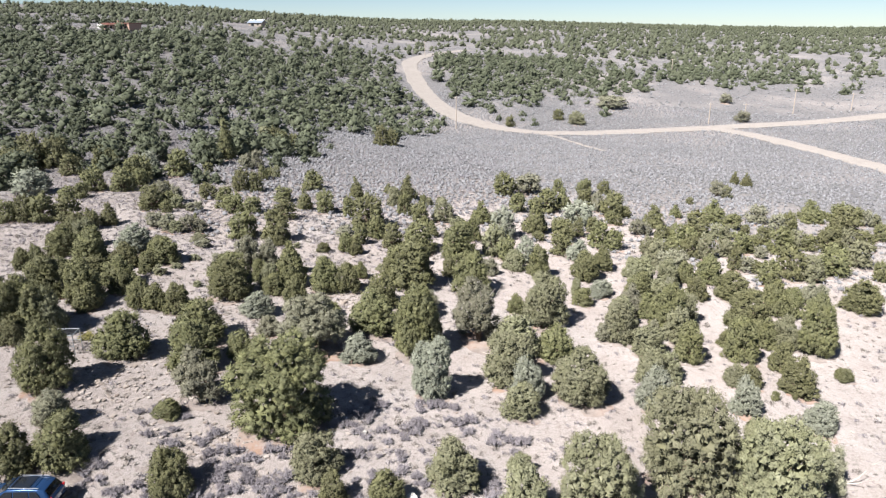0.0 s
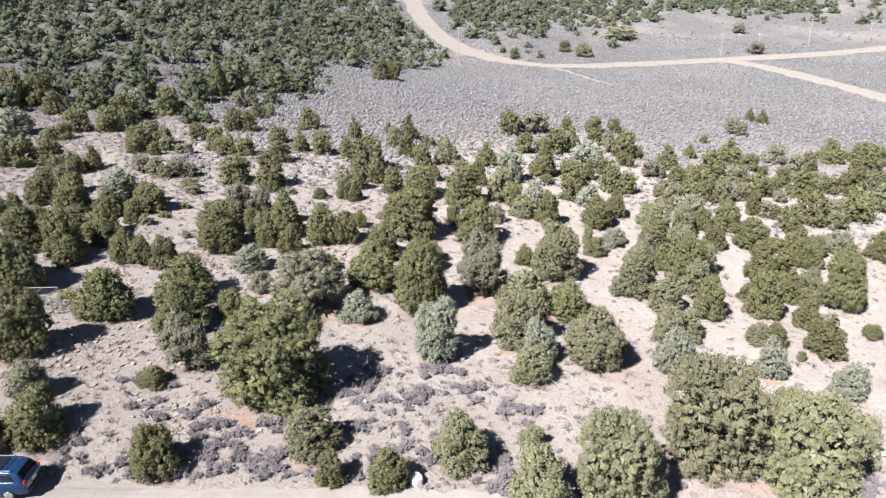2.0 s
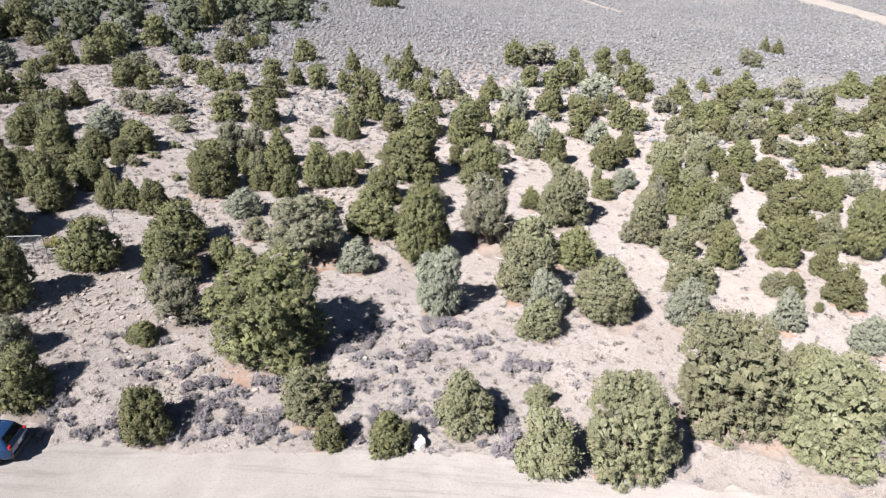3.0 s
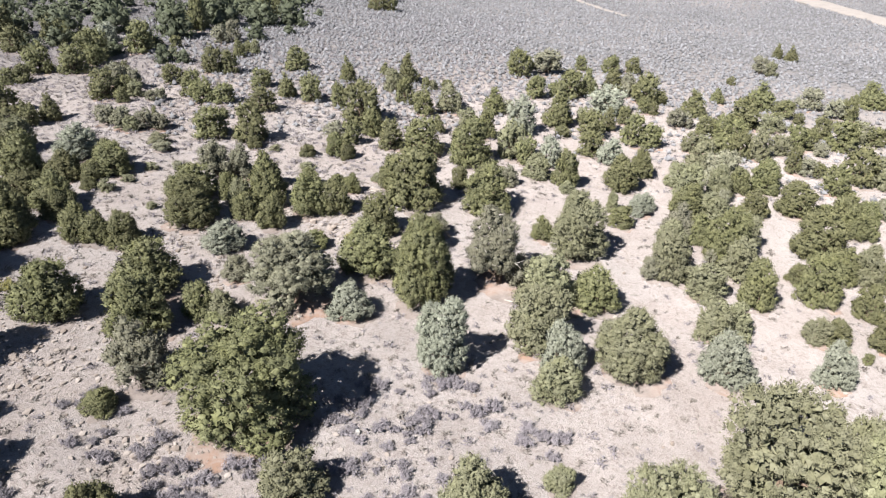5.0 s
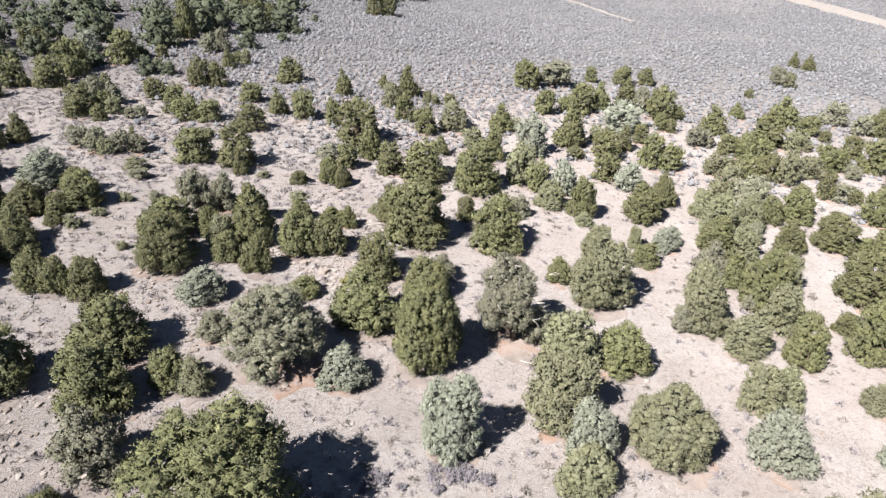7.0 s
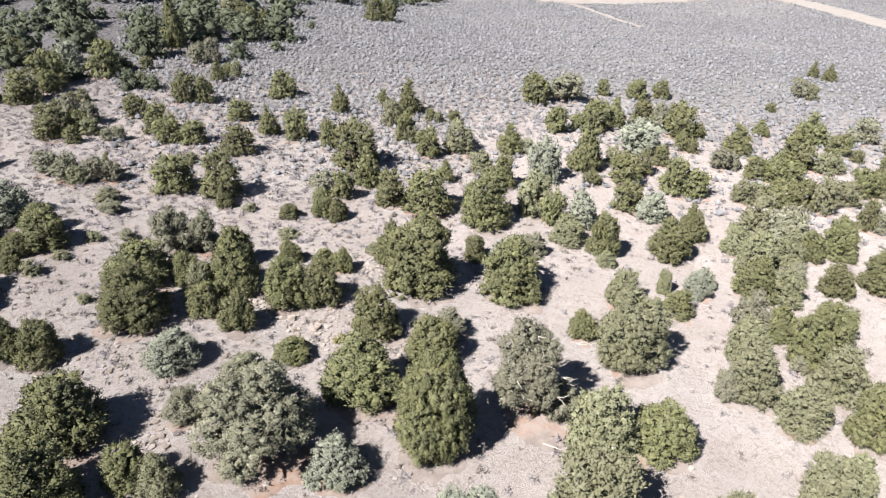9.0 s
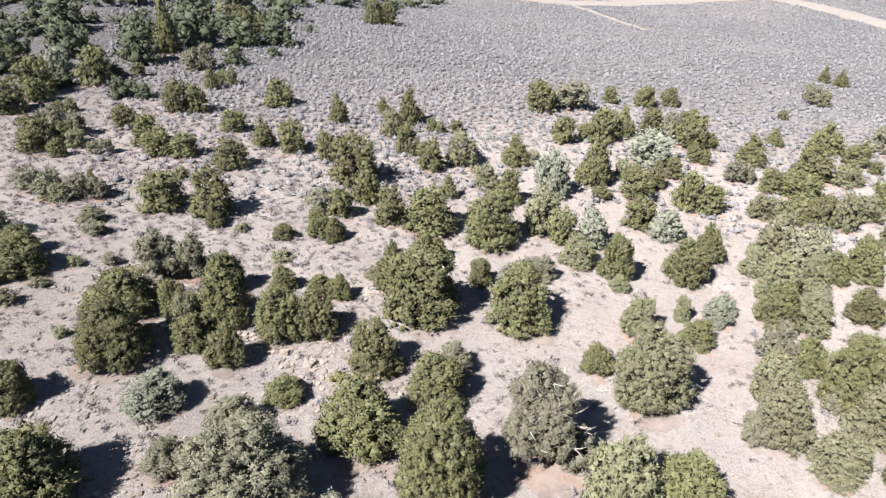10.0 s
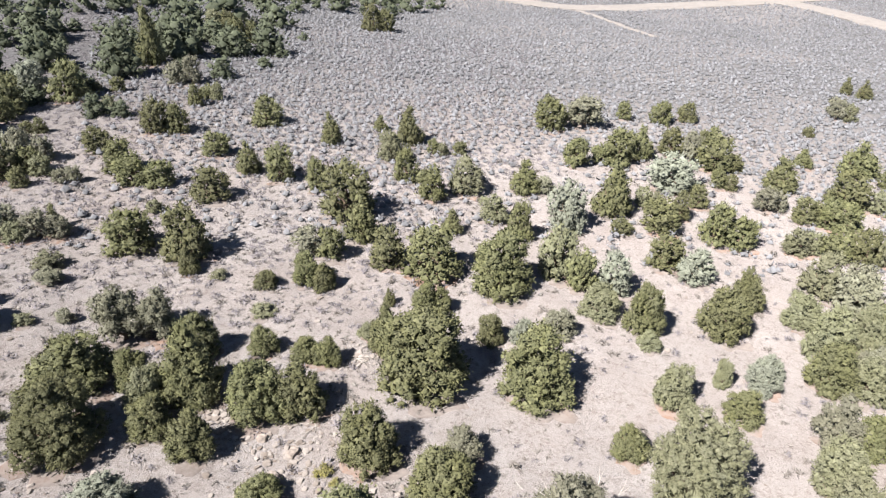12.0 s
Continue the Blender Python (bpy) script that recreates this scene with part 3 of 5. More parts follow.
tree("J", -14.6, 72.1, 1.68, 1.9)
tree("L", 13.0, 72.5, 2.02, 1.1)
tree("S", 15.5, 72.6, 1.79, 2.2)
tree("G", -23.00, 72.48, 3.66, 2.97)
tree("G", -21.11, 73.02, 3.10, 2.61)
tree("B", -29.3, 73.2, 0.78, 1.3)
tree("C", -7.4, 73.2, 3.14, 2.3)
tree("J", 20.14, 73.44, 3.19, 3.17)
tree("L", 22.16, 72.86, 2.70, 2.78)
tree("J", -44.4, 73.4, 3.36, 3.6)
tree("J", -33.3, 73.8, 2.35, 2.7)
tree("G", -27.1, 73.8, 0.90, 1.1)
tree("S", 16.3, 73.9, 1.57, 2.1)
tree("J", 27.0, 74.5, 2.58, 2.7)
tree("L", -8.7, 74.6, 0.78, 1.4)
tree("G", 22.64, 74.66, 1.90, 1.85)
tree("G", 23.82, 75.00, 2.24, 1.62)
tree("S", 1.2, 75.0, 1.79, 2.1)
tree("J", -1.0, 75.1, 2.13, 1.7)
tree("J", 36.32, 75.82, 2.71, 2.90)
tree("J", 38.17, 75.29, 2.30, 2.55)
tree("J", 34.1, 75.6, 1.23, 1.9)
tree("J", 31.3, 75.6, 3.14, 3.8)
tree("L", 9.3, 75.7, 1.12, 1.6)
tree("J", 46.6, 75.7, 3.70, 4.4)
tree("S", -37.3, 75.7, 2.91, 4.2)
tree("B", -15.6, 76.0, 0.67, 1.8)
tree("G", 3.5, 76.3, 2.02, 2.1)
tree("L", 21.3, 76.7, 3.92, 3.0)
tree("G", 40.80, 76.83, 2.60, 2.31)
tree("G", 42.27, 77.25, 2.20, 2.03)
tree("J", -45.34, 77.26, 3.00, 3.43)
tree("L", -43.16, 76.64, 3.54, 3.02)
tree("J", 9.3, 77.6, 3.58, 2.7)
tree("G", -30.1, 77.8, 1.12, 1.9)
tree("L", 24.6, 77.9, 3.70, 2.6)
tree("J", -5.34, 77.96, 2.24, 1.78)
tree("J", -4.21, 78.29, 1.90, 1.57)
tree("J", 15.0, 78.3, 3.36, 3.6)
tree("C", -7.7, 78.5, 1.34, 0.9)
tree("J", -16.2, 79.1, 1.12, 1.7)
tree("L", 6.6, 79.1, 2.46, 2.8)
tree("B", -19.6, 79.6, 0.67, 1.3)
tree("B", -31.2, 79.9, 1.34, 2.2)
tree("J", -13.60, 80.15, 2.36, 1.98)
tree("J", -12.34, 79.79, 2.00, 1.74)
tree("J", 27.4, 80.0, 2.69, 2.3)
tree("L", 21.3, 80.1, 2.58, 2.8)
tree("C", -21.6, 80.2, 2.02, 1.5)
tree("J", 30.6, 81.4, 3.36, 3.1)
tree("J", -0.1, 81.5, 4.70, 4.4)
tree("J", 17.7, 81.7, 3.25, 2.4)
tree("J", -22.5, 82.2, 4.14, 3.7)
tree("J", 38.4, 82.2, 3.25, 3.1)
tree("G", 26.0, 82.3, 3.25, 3.3)
tree("S", 8.4, 82.8, 3.47, 2.6)
tree("J", -47.72, 82.59, 2.20, 2.71)
tree("J", -46.00, 83.09, 2.60, 2.38)
tree("J", -5.0, 82.9, 3.81, 4.5)
tree("J", 31.5, 83.0, 3.02, 2.7)
tree("J", -26.9, 83.0, 3.25, 3.7)
tree("J", 6.0, 83.1, 3.25, 2.4)
tree("G", -36.62, 83.56, 1.89, 2.05)
tree("L", -35.32, 83.18, 1.60, 1.80)
tree("J", -8.3, 83.6, 3.14, 2.8)
tree("B", -28.3, 83.9, 1.01, 1.3)
tree("G", -34.28, 84.03, 2.12, 2.24)
tree("G", -32.85, 84.44, 1.80, 1.97)
tree("G", -14.22, 84.61, 2.10, 2.71)
tree("J", -12.50, 84.11, 2.48, 2.38)
tree("L", 4.5, 84.5, 4.03, 3.3)
tree("G", -38.50, 84.62, 2.12, 2.31)
tree("G", -37.03, 85.05, 1.80, 2.03)
tree("L", 24.8, 84.9, 3.58, 3.4)
tree("G", 27.9, 85.1, 2.91, 3.2)
tree("C", -44.7, 85.1, 2.91, 2.4)
tree("S", 15.1, 85.4, 2.69, 2.9)
tree("J", 42.64, 85.79, 4.25, 3.83)
tree("L", 45.08, 85.09, 3.60, 3.36)
tree("C", -33.7, 85.7, 2.02, 1.2)
tree("J", -58.28, 85.75, 3.00, 3.23)
tree("J", -56.22, 86.34, 3.54, 2.84)
tree("G", 37.44, 87.17, 2.01, 2.18)
tree("J", 38.83, 86.77, 1.70, 1.91)
tree("J", 13.4, 87.3, 2.80, 3.0)
tree("J", -54.18, 86.98, 3.89, 4.22)
tree("J", -51.49, 87.75, 3.30, 3.71)
tree("J", 55.4, 87.6, 2.80, 2.1)
tree("C", -10.8, 87.6, 3.81, 2.6)
tree("J", 36.2, 87.6, 3.14, 2.0)
tree("B", -27.7, 89.3, 1.12, 1.5)
tree("J", 49.8, 89.4, 4.37, 4.7)
tree("C", -3.6, 89.6, 2.13, 1.8)
tree("J", 2.0, 90.0, 3.36, 2.4)
tree("J", 31.28, 91.03, 3.10, 3.04)
tree("L", 33.21, 90.48, 3.66, 2.67)
tree("J", -12.2, 91.4, 4.82, 4.9)
tree("J", 29.3, 91.8, 2.80, 3.5)
tree("S", 6.1, 92.1, 4.37, 3.4)
tree("L", 25.90, 91.92, 2.48, 2.31)
tree("L", 27.37, 92.34, 2.10, 2.03)
tree("J", -23.9, 92.2, 2.80, 3.4)
tree("J", 11.0, 92.5, 1.23, 2.1)
tree("J", 19.26, 92.73, 3.66, 3.10)
tree("J", 21.23, 92.17, 3.10, 2.73)
tree("J", -40.4, 92.8, 1.79, 1.8)
tree("L", 37.0, 93.1, 2.46, 3.0)
tree("L", 0.0, 93.2, 2.35, 2.8)
tree("L", 55.5, 93.2, 3.70, 3.8)
tree("J", 14.5, 93.4, 3.02, 3.5)
tree("G", 42.3, 94.1, 1.68, 1.8)
tree("J", -28.9, 94.2, 2.35, 2.7)
tree("G", -37.58, 94.28, 1.30, 1.58)
tree("G", -36.57, 94.57, 1.53, 1.39)
tree("J", -31.5, 94.8, 3.02, 3.0)
tree("J", -43.3, 94.8, 3.47, 3.9)
tree("J", -15.5, 95.8, 3.14, 2.2)
tree("J", -41.52, 96.28, 2.24, 2.38)
tree("L", -40.01, 95.85, 1.90, 2.09)
tree("J", -5.4, 96.2, 3.25, 2.7)
tree("C", 10.8, 96.4, 4.93, 3.7)
tree("J", 17.1, 96.4, 2.80, 1.7)
tree("J", 40.26, 96.56, 3.19, 3.10)
tree("J", 42.23, 97.13, 2.70, 2.73)
tree("J", 46.3, 96.9, 4.14, 3.7)
tree("J", -33.8, 97.5, 3.14, 3.1)
tree("J", -19.3, 97.8, 3.36, 3.0)
tree("J", 33.3, 98.2, 2.58, 3.2)
tree("L", -2.3, 98.3, 3.47, 3.3)
tree("J", 29.72, 98.52, 2.60, 2.90)
tree("J", 31.57, 97.99, 3.07, 2.55)
tree("G", -43.30, 98.40, 3.07, 2.64)
tree("G", -41.62, 98.88, 2.60, 2.32)
tree("L", 14.38, 99.03, 2.01, 1.72)
tree("L", 15.47, 98.72, 1.70, 1.51)
tree("C", -22.6, 99.1, 3.02, 2.3)
tree("J", 54.4, 99.6, 4.03, 3.7)
tree("J", 19.7, 99.6, 2.24, 2.1)
tree("J", -7.9, 99.6, 3.47, 2.5)
tree("G", 5.2, 99.9, 1.68, 1.8)
tree("C", 3.3, 100.0, 3.25, 3.0)
tree("J", -58.12, 100.00, 2.10, 2.71)
tree("J", -56.40, 100.49, 2.48, 2.38)
tree("L", 49.52, 100.45, 2.95, 3.23)
tree("J", 51.58, 99.86, 2.50, 2.84)
tree("G", 26.36, 100.04, 2.48, 2.11)
tree("G", 27.70, 100.42, 2.10, 1.86)
tree("J", 45.5, 101.1, 3.25, 2.6)
tree("J", 60.6, 101.2, 3.14, 3.3)
tree("J", -37.7, 101.8, 2.46, 2.9)
tree("J", 56.60, 102.72, 2.70, 2.97)
tree("L", 58.49, 102.19, 3.19, 2.61)
tree("L", 39.16, 102.52, 2.48, 2.44)
tree("L", 40.71, 102.96, 2.10, 2.15)
tree("J", -26.8, 102.8, 2.46, 2.9)
tree("S", -65.3, 103.2, 4.03, 6.2)
tree("J", 36.4, 104.0, 3.81, 4.4)
tree("S", 18.4, 104.1, 3.58, 5.2)
tree("J", 23.36, 104.73, 2.01, 1.78)
tree("J", 24.49, 104.41, 1.70, 1.57)
tree("L", -9.9, 105.2, 3.14, 2.7)
tree("J", -56.6, 105.2, 4.03, 3.7)
tree("J", -52.3, 105.6, 3.92, 4.0)
tree("J", 65.8, 105.8, 2.80, 2.5)
tree("C", 30.4, 106.4, 3.58, 3.4)
tree("J", 45.0, 106.7, 1.46, 1.7)
tree("J", -47.34, 106.77, 1.40, 1.78)
tree("J", -46.21, 107.09, 1.65, 1.57)
tree("J", 9.2, 107.6, 3.02, 2.8)
tree("C", -16.3, 108.0, 3.36, 2.2)
tree("J", -5.66, 108.52, 1.65, 1.52)
tree("L", -4.69, 108.24, 1.40, 1.33)
tree("J", -34.76, 108.36, 3.78, 3.17)
tree("J", -32.74, 108.94, 3.20, 2.78)
tree("J", 43.6, 108.7, 2.58, 3.2)
tree("J", -2.9, 108.8, 1.46, 1.7)
tree("J", 12.3, 109.3, 2.35, 2.3)
tree("J", 61.8, 109.5, 4.48, 4.9)
tree("J", -51.2, 109.7, 2.91, 2.8)
tree("J", 14.1, 109.7, 3.81, 4.1)
tree("J", 24.7, 110.4, 4.14, 4.3)
tree("J", 27.1, 110.5, 1.90, 2.1)
tree("G", 51.84, 110.92, 2.70, 2.84)
tree("J", 53.65, 110.40, 3.19, 2.49)
tree("C", 16.8, 111.0, 3.70, 2.7)
tree("C", -8.3, 111.3, 3.92, 3.2)
tree("G", 22.8, 112.3, 3.36, 2.1)
tree("J", -52.9, 112.6, 4.59, 5.0)
tree("C", 42.3, 113.2, 4.03, 4.4)
tree("J", 21.0, 113.6, 3.14, 3.1)
tree("C", 36.2, 113.9, 2.13, 2.2)
tree("J", -24.5, 114.4, 3.25, 3.7)
tree("C", -11.8, 114.9, 1.79, 1.9)
tree("G", 50.6, 115.8, 3.36, 3.8)
tree("B", -42.9, 115.9, 1.46, 1.9)
tree("J", 64.70, 115.80, 3.78, 3.96)
tree("J", 67.22, 116.52, 3.20, 3.48)
tree("G", 69.06, 116.28, 2.83, 2.44)
tree("L", 70.61, 115.84, 2.40, 2.15)
tree("J", -55.5, 116.9, 3.58, 3.7)
tree("C", 60.7, 117.1, 3.81, 3.7)
tree("J", -66.7, 117.2, 3.70, 4.2)
tree("J", -77.7, 117.5, 4.59, 5.6)
tree("J", -48.7, 118.6, 4.70, 4.6)
tree("J", 26.46, 118.96, 1.90, 1.78)
tree("J", 27.59, 119.29, 2.24, 1.57)
tree("J", 8.0, 119.5, 4.03, 4.2)
tree("J", 63.26, 119.64, 2.01, 1.78)
tree("J", 64.39, 119.31, 1.70, 1.57)
tree("J", -34.4, 119.8, 2.58, 1.9)
tree("C", 61.3, 120.3, 3.58, 3.4)
tree("S", -54.4, 120.5, 3.58, 3.1)
tree("G", 12.3, 121.0, 3.70, 4.6)
tree("J", -48.08, 121.78, 1.65, 1.58)
tree("J", -47.07, 122.07, 1.40, 1.39)
tree("J", -34.00, 123.15, 2.00, 1.98)
tree("L", -32.74, 122.79, 2.36, 1.74)
tree("J", -76.66, 122.66, 6.61, 5.81)
tree("J", -72.96, 123.72, 5.60, 5.10)
tree("J", -45.4, 123.8, 1.79, 2.0)
tree("S", -56.3, 124.1, 3.02, 4.0)
tree("J", -65.16, 124.74, 4.01, 3.17)
tree("J", -63.14, 124.16, 3.40, 2.78)
tree("J", 22.9, 126.0, 2.91, 3.1)
tree("J", 18.2, 126.0, 2.35, 2.1)
tree("J", 42.9, 127.3, 1.46, 1.6)
tree("J", 26.9, 127.7, 2.58, 2.7)
tree("G", -39.82, 128.67, 3.10, 3.04)
tree("G", -37.89, 129.22, 3.66, 2.67)
tree("G", 51.24, 137.31, 3.19, 2.84)
tree("L", 53.05, 136.80, 2.70, 2.49)
tree("C", -46.9, 138.4, 7.84, 4.2)
tree("C", 62.6, 150.8, 3.14, 2.6)
tree("C", 61.3, 154.1, 2.91, 2.0)
tree("J", -40.62, 159.44, 4.25, 3.37)
tree("J", -38.48, 160.06, 3.60, 2.96)
tree("L", -46.36, 166.09, 3.70, 3.83)
tree("J", -43.92, 165.39, 4.37, 3.36)
tree("J", -21.40, 192.05, 5.66, 4.62)
tree("J", -18.46, 192.89, 4.80, 4.06)
tree("J", -21.4, 53.2, 3.8, 4.3)
tree("G", -14.3, 58.5, 2.0, 2.7)
tree("G", -16.4, 55.2, 1.7, 2.1)
tree("J", 39.2, 280.2, 4.34, 4.58)
tree("L", 45.2, 272.2, 4.94, 6.92)
tree("G", 122.9, 331.4, 4.52, 5.72)
tree("G", 112.3, 282.6, 4.40, 6.15)
tree("G", 65.0, 306.7, 5.34, 12.69)
tree("J", 19.5, 268.2, 4.35, 3.70)


# ---- woods on the hills: far trees past counting ----
def inside(x, y, corners):
    """Which places lie inside a polygon."""
    hit = np.zeros(x.shape, bool)
    for (ax, ay), (bx, by) in zip(corners, corners[1:] + corners[:1]):
        if ay != by:
            hit ^= ((ay > y) != (by > y)) & (x < (bx - ax) * (y - ay) / (by - ay) + ax)
    return hit


def scatter(rng, count, near, far, low, high, falloff=1.0):
    """Random places in a sector: bearings low to high in degrees, thinner far out."""
    u = rng.uniform(0, 1, count)
    d = (near ** falloff + u * (far ** falloff - near ** falloff)) ** (1 / falloff)
    b = np.radians(rng.uniform(low, high, count))
    return d * np.sin(b), d * np.cos(b), d


def thin(rng, x, y, gap):
    """Indices of places that keep at least the gap between one another."""
    cells, keep = {}, []
    for i in range(len(x)):
        g = gap[i]
        cx, cy = int(x[i] // 8), int(y[i] // 8)
        if all(math.hypot(x[i] - x[j], y[i] - y[j]) > 0.5 * (g + gap[j]) for p in (-1, 0, 1) for q in (-1, 0, 1) for j in cells.get((cx + p, cy + q), ())):
            cells.setdefault((cx, cy), []).append(i)
            keep.append(i)
    return keep


def clump_models(seed, count, shapes, *size):
    made = []
    for k in range(count):
        rng = np.random.default_rng(seed + k)
        heap = Heap()
        crown(heap, rng, shapes[k % len(shapes)], *size)
        made.append(heap.arrays())
    return made


def plant(heap, rng, models, x, y, z, w, h):
    for i in range(len(x)):
        v, f, n = models[rng.integers(len(models))]
        t = rng.uniform(0, 6.283)
        p, q = math.cos(t), math.sin(t)
        c, s = p * w[i], q * w[i]
        heap.add(np.stack([v[:, 0] * c - v[:, 1] * s + x[i], v[:, 0] * s + v[:, 1] * c + y[i], v[:, 2] * h[i] + z[i]], 1), f, np.stack([n[:, 0] * p - n[:, 1] * q, n[:, 0] * q + n[:, 1] * p, n[:, 2]], 1))


WEST_WOOD = [(-200, 313), (-110, 115), (-74, 108), (-52, 112), (-45, 118), (-40, 128), (-39, 150), (-41, 180), (-37, 217), (-22, 226), (-22, 290), (-36, 353), (-45, 430), (-96, 355), (-149, 372)]
GROVE = [(-12, 409), (0, 325), (8, 299), (21, 303), (38, 329), (87, 349), (88, 392), (67, 462), (36, 531), (3, 524)]
EAST_WOOD = [(119, 405), (159, 418), (186, 399), (229, 488), (278, 481), (800, 1109), (23, 825), (16, 553), (76, 525), (146, 501)]
BACK_WOOD = [(-237, 373), (-700, 506), (-11, 1030), (13, 618), (-115, 585), (-180, 450)]


def woods():
    rng = np.random.default_rng(21)
    close = clump_models(300, 6, ["round", "round", "airy", "cone", "round", "round"], 11, 13, 0.24, False)
    distant = clump_models(400, 5, ["round", "cone"], 3, 7, 0.40, False)
    x, y, d = scatter(rng, 17000, 105, 480, -40, 34, 1.5)
    jx, jy = x + rng.normal(0, 7, len(x)), y + rng.normal(0, 9, len(x))
    wood = inside(jx, jy, WEST_WOOD) | inside(jx, jy, GROVE) | inside(jx, jy, EAST_WOOD) | inside(jx, jy, BACK_WOOD)
    chance = np.where(wood, 0.70, 0.03) * np.where(d < 140, np.where(wood, 1, 0), 1)
    open_sage = (np.degrees(np.arctan2(x, y)) > -9) & (d < np.where(x > 60, 400, 270))
    chance = np.where(open_sage & ~wood, 0.0, chance) * (0.22 + 0.78 * smooth(150, 250, d + 1.2 * np.maximum(0, -60 - x)))
    chance = np.where((np.abs(x + 172) < 17) & (y > 325) & (y < 376) | (np.abs(x + 162) < 14) & (y > 520) & (y < 596), 0.0, chance)
    ok = rng.uniform(0, 1, len(x)) < chance
    ok &= (away(x, y, MAIN_LINE) > 8) & (away(x, y, SIDE_LINE) > 8)
    x, y, d = x[ok], y[ok], d[ok]
    w = 2.0 + 5.0 * rng.uniform(0, 1, len(x)) ** 1.3
    k = thin(rng, x, y, w * 0.80)
    x, y, w = x[k], y[k], w[k]
    h = w * rng.uniform(0.62, 0.98, len(x))
    heap = Heap()
    front = np.hypot(x, y) < 165
    dense = clump_models(350, 5, ["round", "cone", "round", "airy", "round"], 32, 15, 0.165)
    for models, q in ((dense, front), (close, ~front)):
        plant(heap, rng, models, x[q], y[q], land(x[q], y[q]) - 0.1, w[q], h[q])
    tagged(heap.mesh("woodland", WOODS), "dark green juniper and pinyon woodland on hills", "woodland", kind="stuff")
    x, y, d = scatter(rng, 25000, 400, 2600, -36, 34, 1.0)
    b = np.degrees(np.arctan2(x, y))
    clear = np.sin(x * 0.013 + 1.3) * np.sin(y * 0.009 + 0.6) + 0.5 * np.sin(x * 0.03 + y * 0.021)
    chance = np.where(inside(x, y, EAST_WOOD) | inside(x, y, BACK_WOOD) | (d > 800), 0.9, 0.25) * np.where((clear > 0.75) & (d < 1200), 0.15, 1)
    chance = np.where((inside(x, y, WEST_WOOD) | inside(x, y, GROVE)), 0, chance)
    ok = (rng.uniform(0, 1, len(x)) < chance) & (away(x, y, MAIN_LINE) > 8) & ~((np.abs(x + 162) < 16) & (y > 500) & (y < 600))
    x, y, d = x[ok], y[ok], d[ok]
    w = rng.uniform(3.0, 6.0, len(x)) * (1 + 0.5 * smooth(900, 2200, d))
    k = thin(rng, x, y, w * 0.75)
    x, y, w = x[k], y[k], w[k]
    heap = Heap()
    plant(heap, rng, distant, x, y, land(x, y) - 0.3, w, w * rng.uniform(0.7, 1.1, len(x)))
    tagged(heap.mesh("woodland", WOODS), "distant green juniper woodland to the skyline", "woodland", kind="stuff")


# ---- sagebrush ----
def sage_models(seed, count, leaves, tufts):
    """Low grey bushes of width 1: a few rounded tufts of short sprigs, close to the ground."""
    made = []
    for k in range(count):
        rng = np.random.default_rng(seed + k)
        heap = Heap()
        for j in range(tufts):
            turn, out = j * 2.4 + rng.uniform(0, 1.5), 0.0 if tufts == 1 else 0.30 * math.sqrt((j + 0.3) / tufts)
            r = rng.uniform(0.40, 0.46) if tufts == 1 else rng.uniform(0.19, 0.27)
            c = np.array([out * math.cos(turn), out * math.sin(turn), 0.5 * r])
            v = OCTA[0] * r * rng.uniform(0.7, 1.0, (6, 1)) * (0.9 if tufts == 1 else 0.38) + c
            v[:, 2] = np.maximum(v[:, 2], 0.0)
            heap.add(v, OCTA[1], unit(OCTA[0] + np.array([0, 0, 0.4])))
            d = unit(rng.normal(0, 1, (leaves, 3)) + np.array([0, 0, 0.9]))
            at = c + d * r * rng.uniform(0.75, 1.15, (leaves, 1))
            at[:, 2] = np.maximum(at[:, 2], 0.02)
            long = r * (1.15 if tufts > 1 else 0.6)
            p, t = sprays(rng, at, d, long, long * (0.17 if tufts > 1 else 0.4), 1, 0.8, 2.0)
            heap.add(*turned(p, t, unit(d + rng.normal(0, 0.25, d.shape)), 0.4))
        made.append(heap.arrays())
    return made


def near_road(x, y):
    return np.abs(y - np.interp(x, NEAR_LINE[:, 0], NEAR_LINE[:, 1])) < 4.6


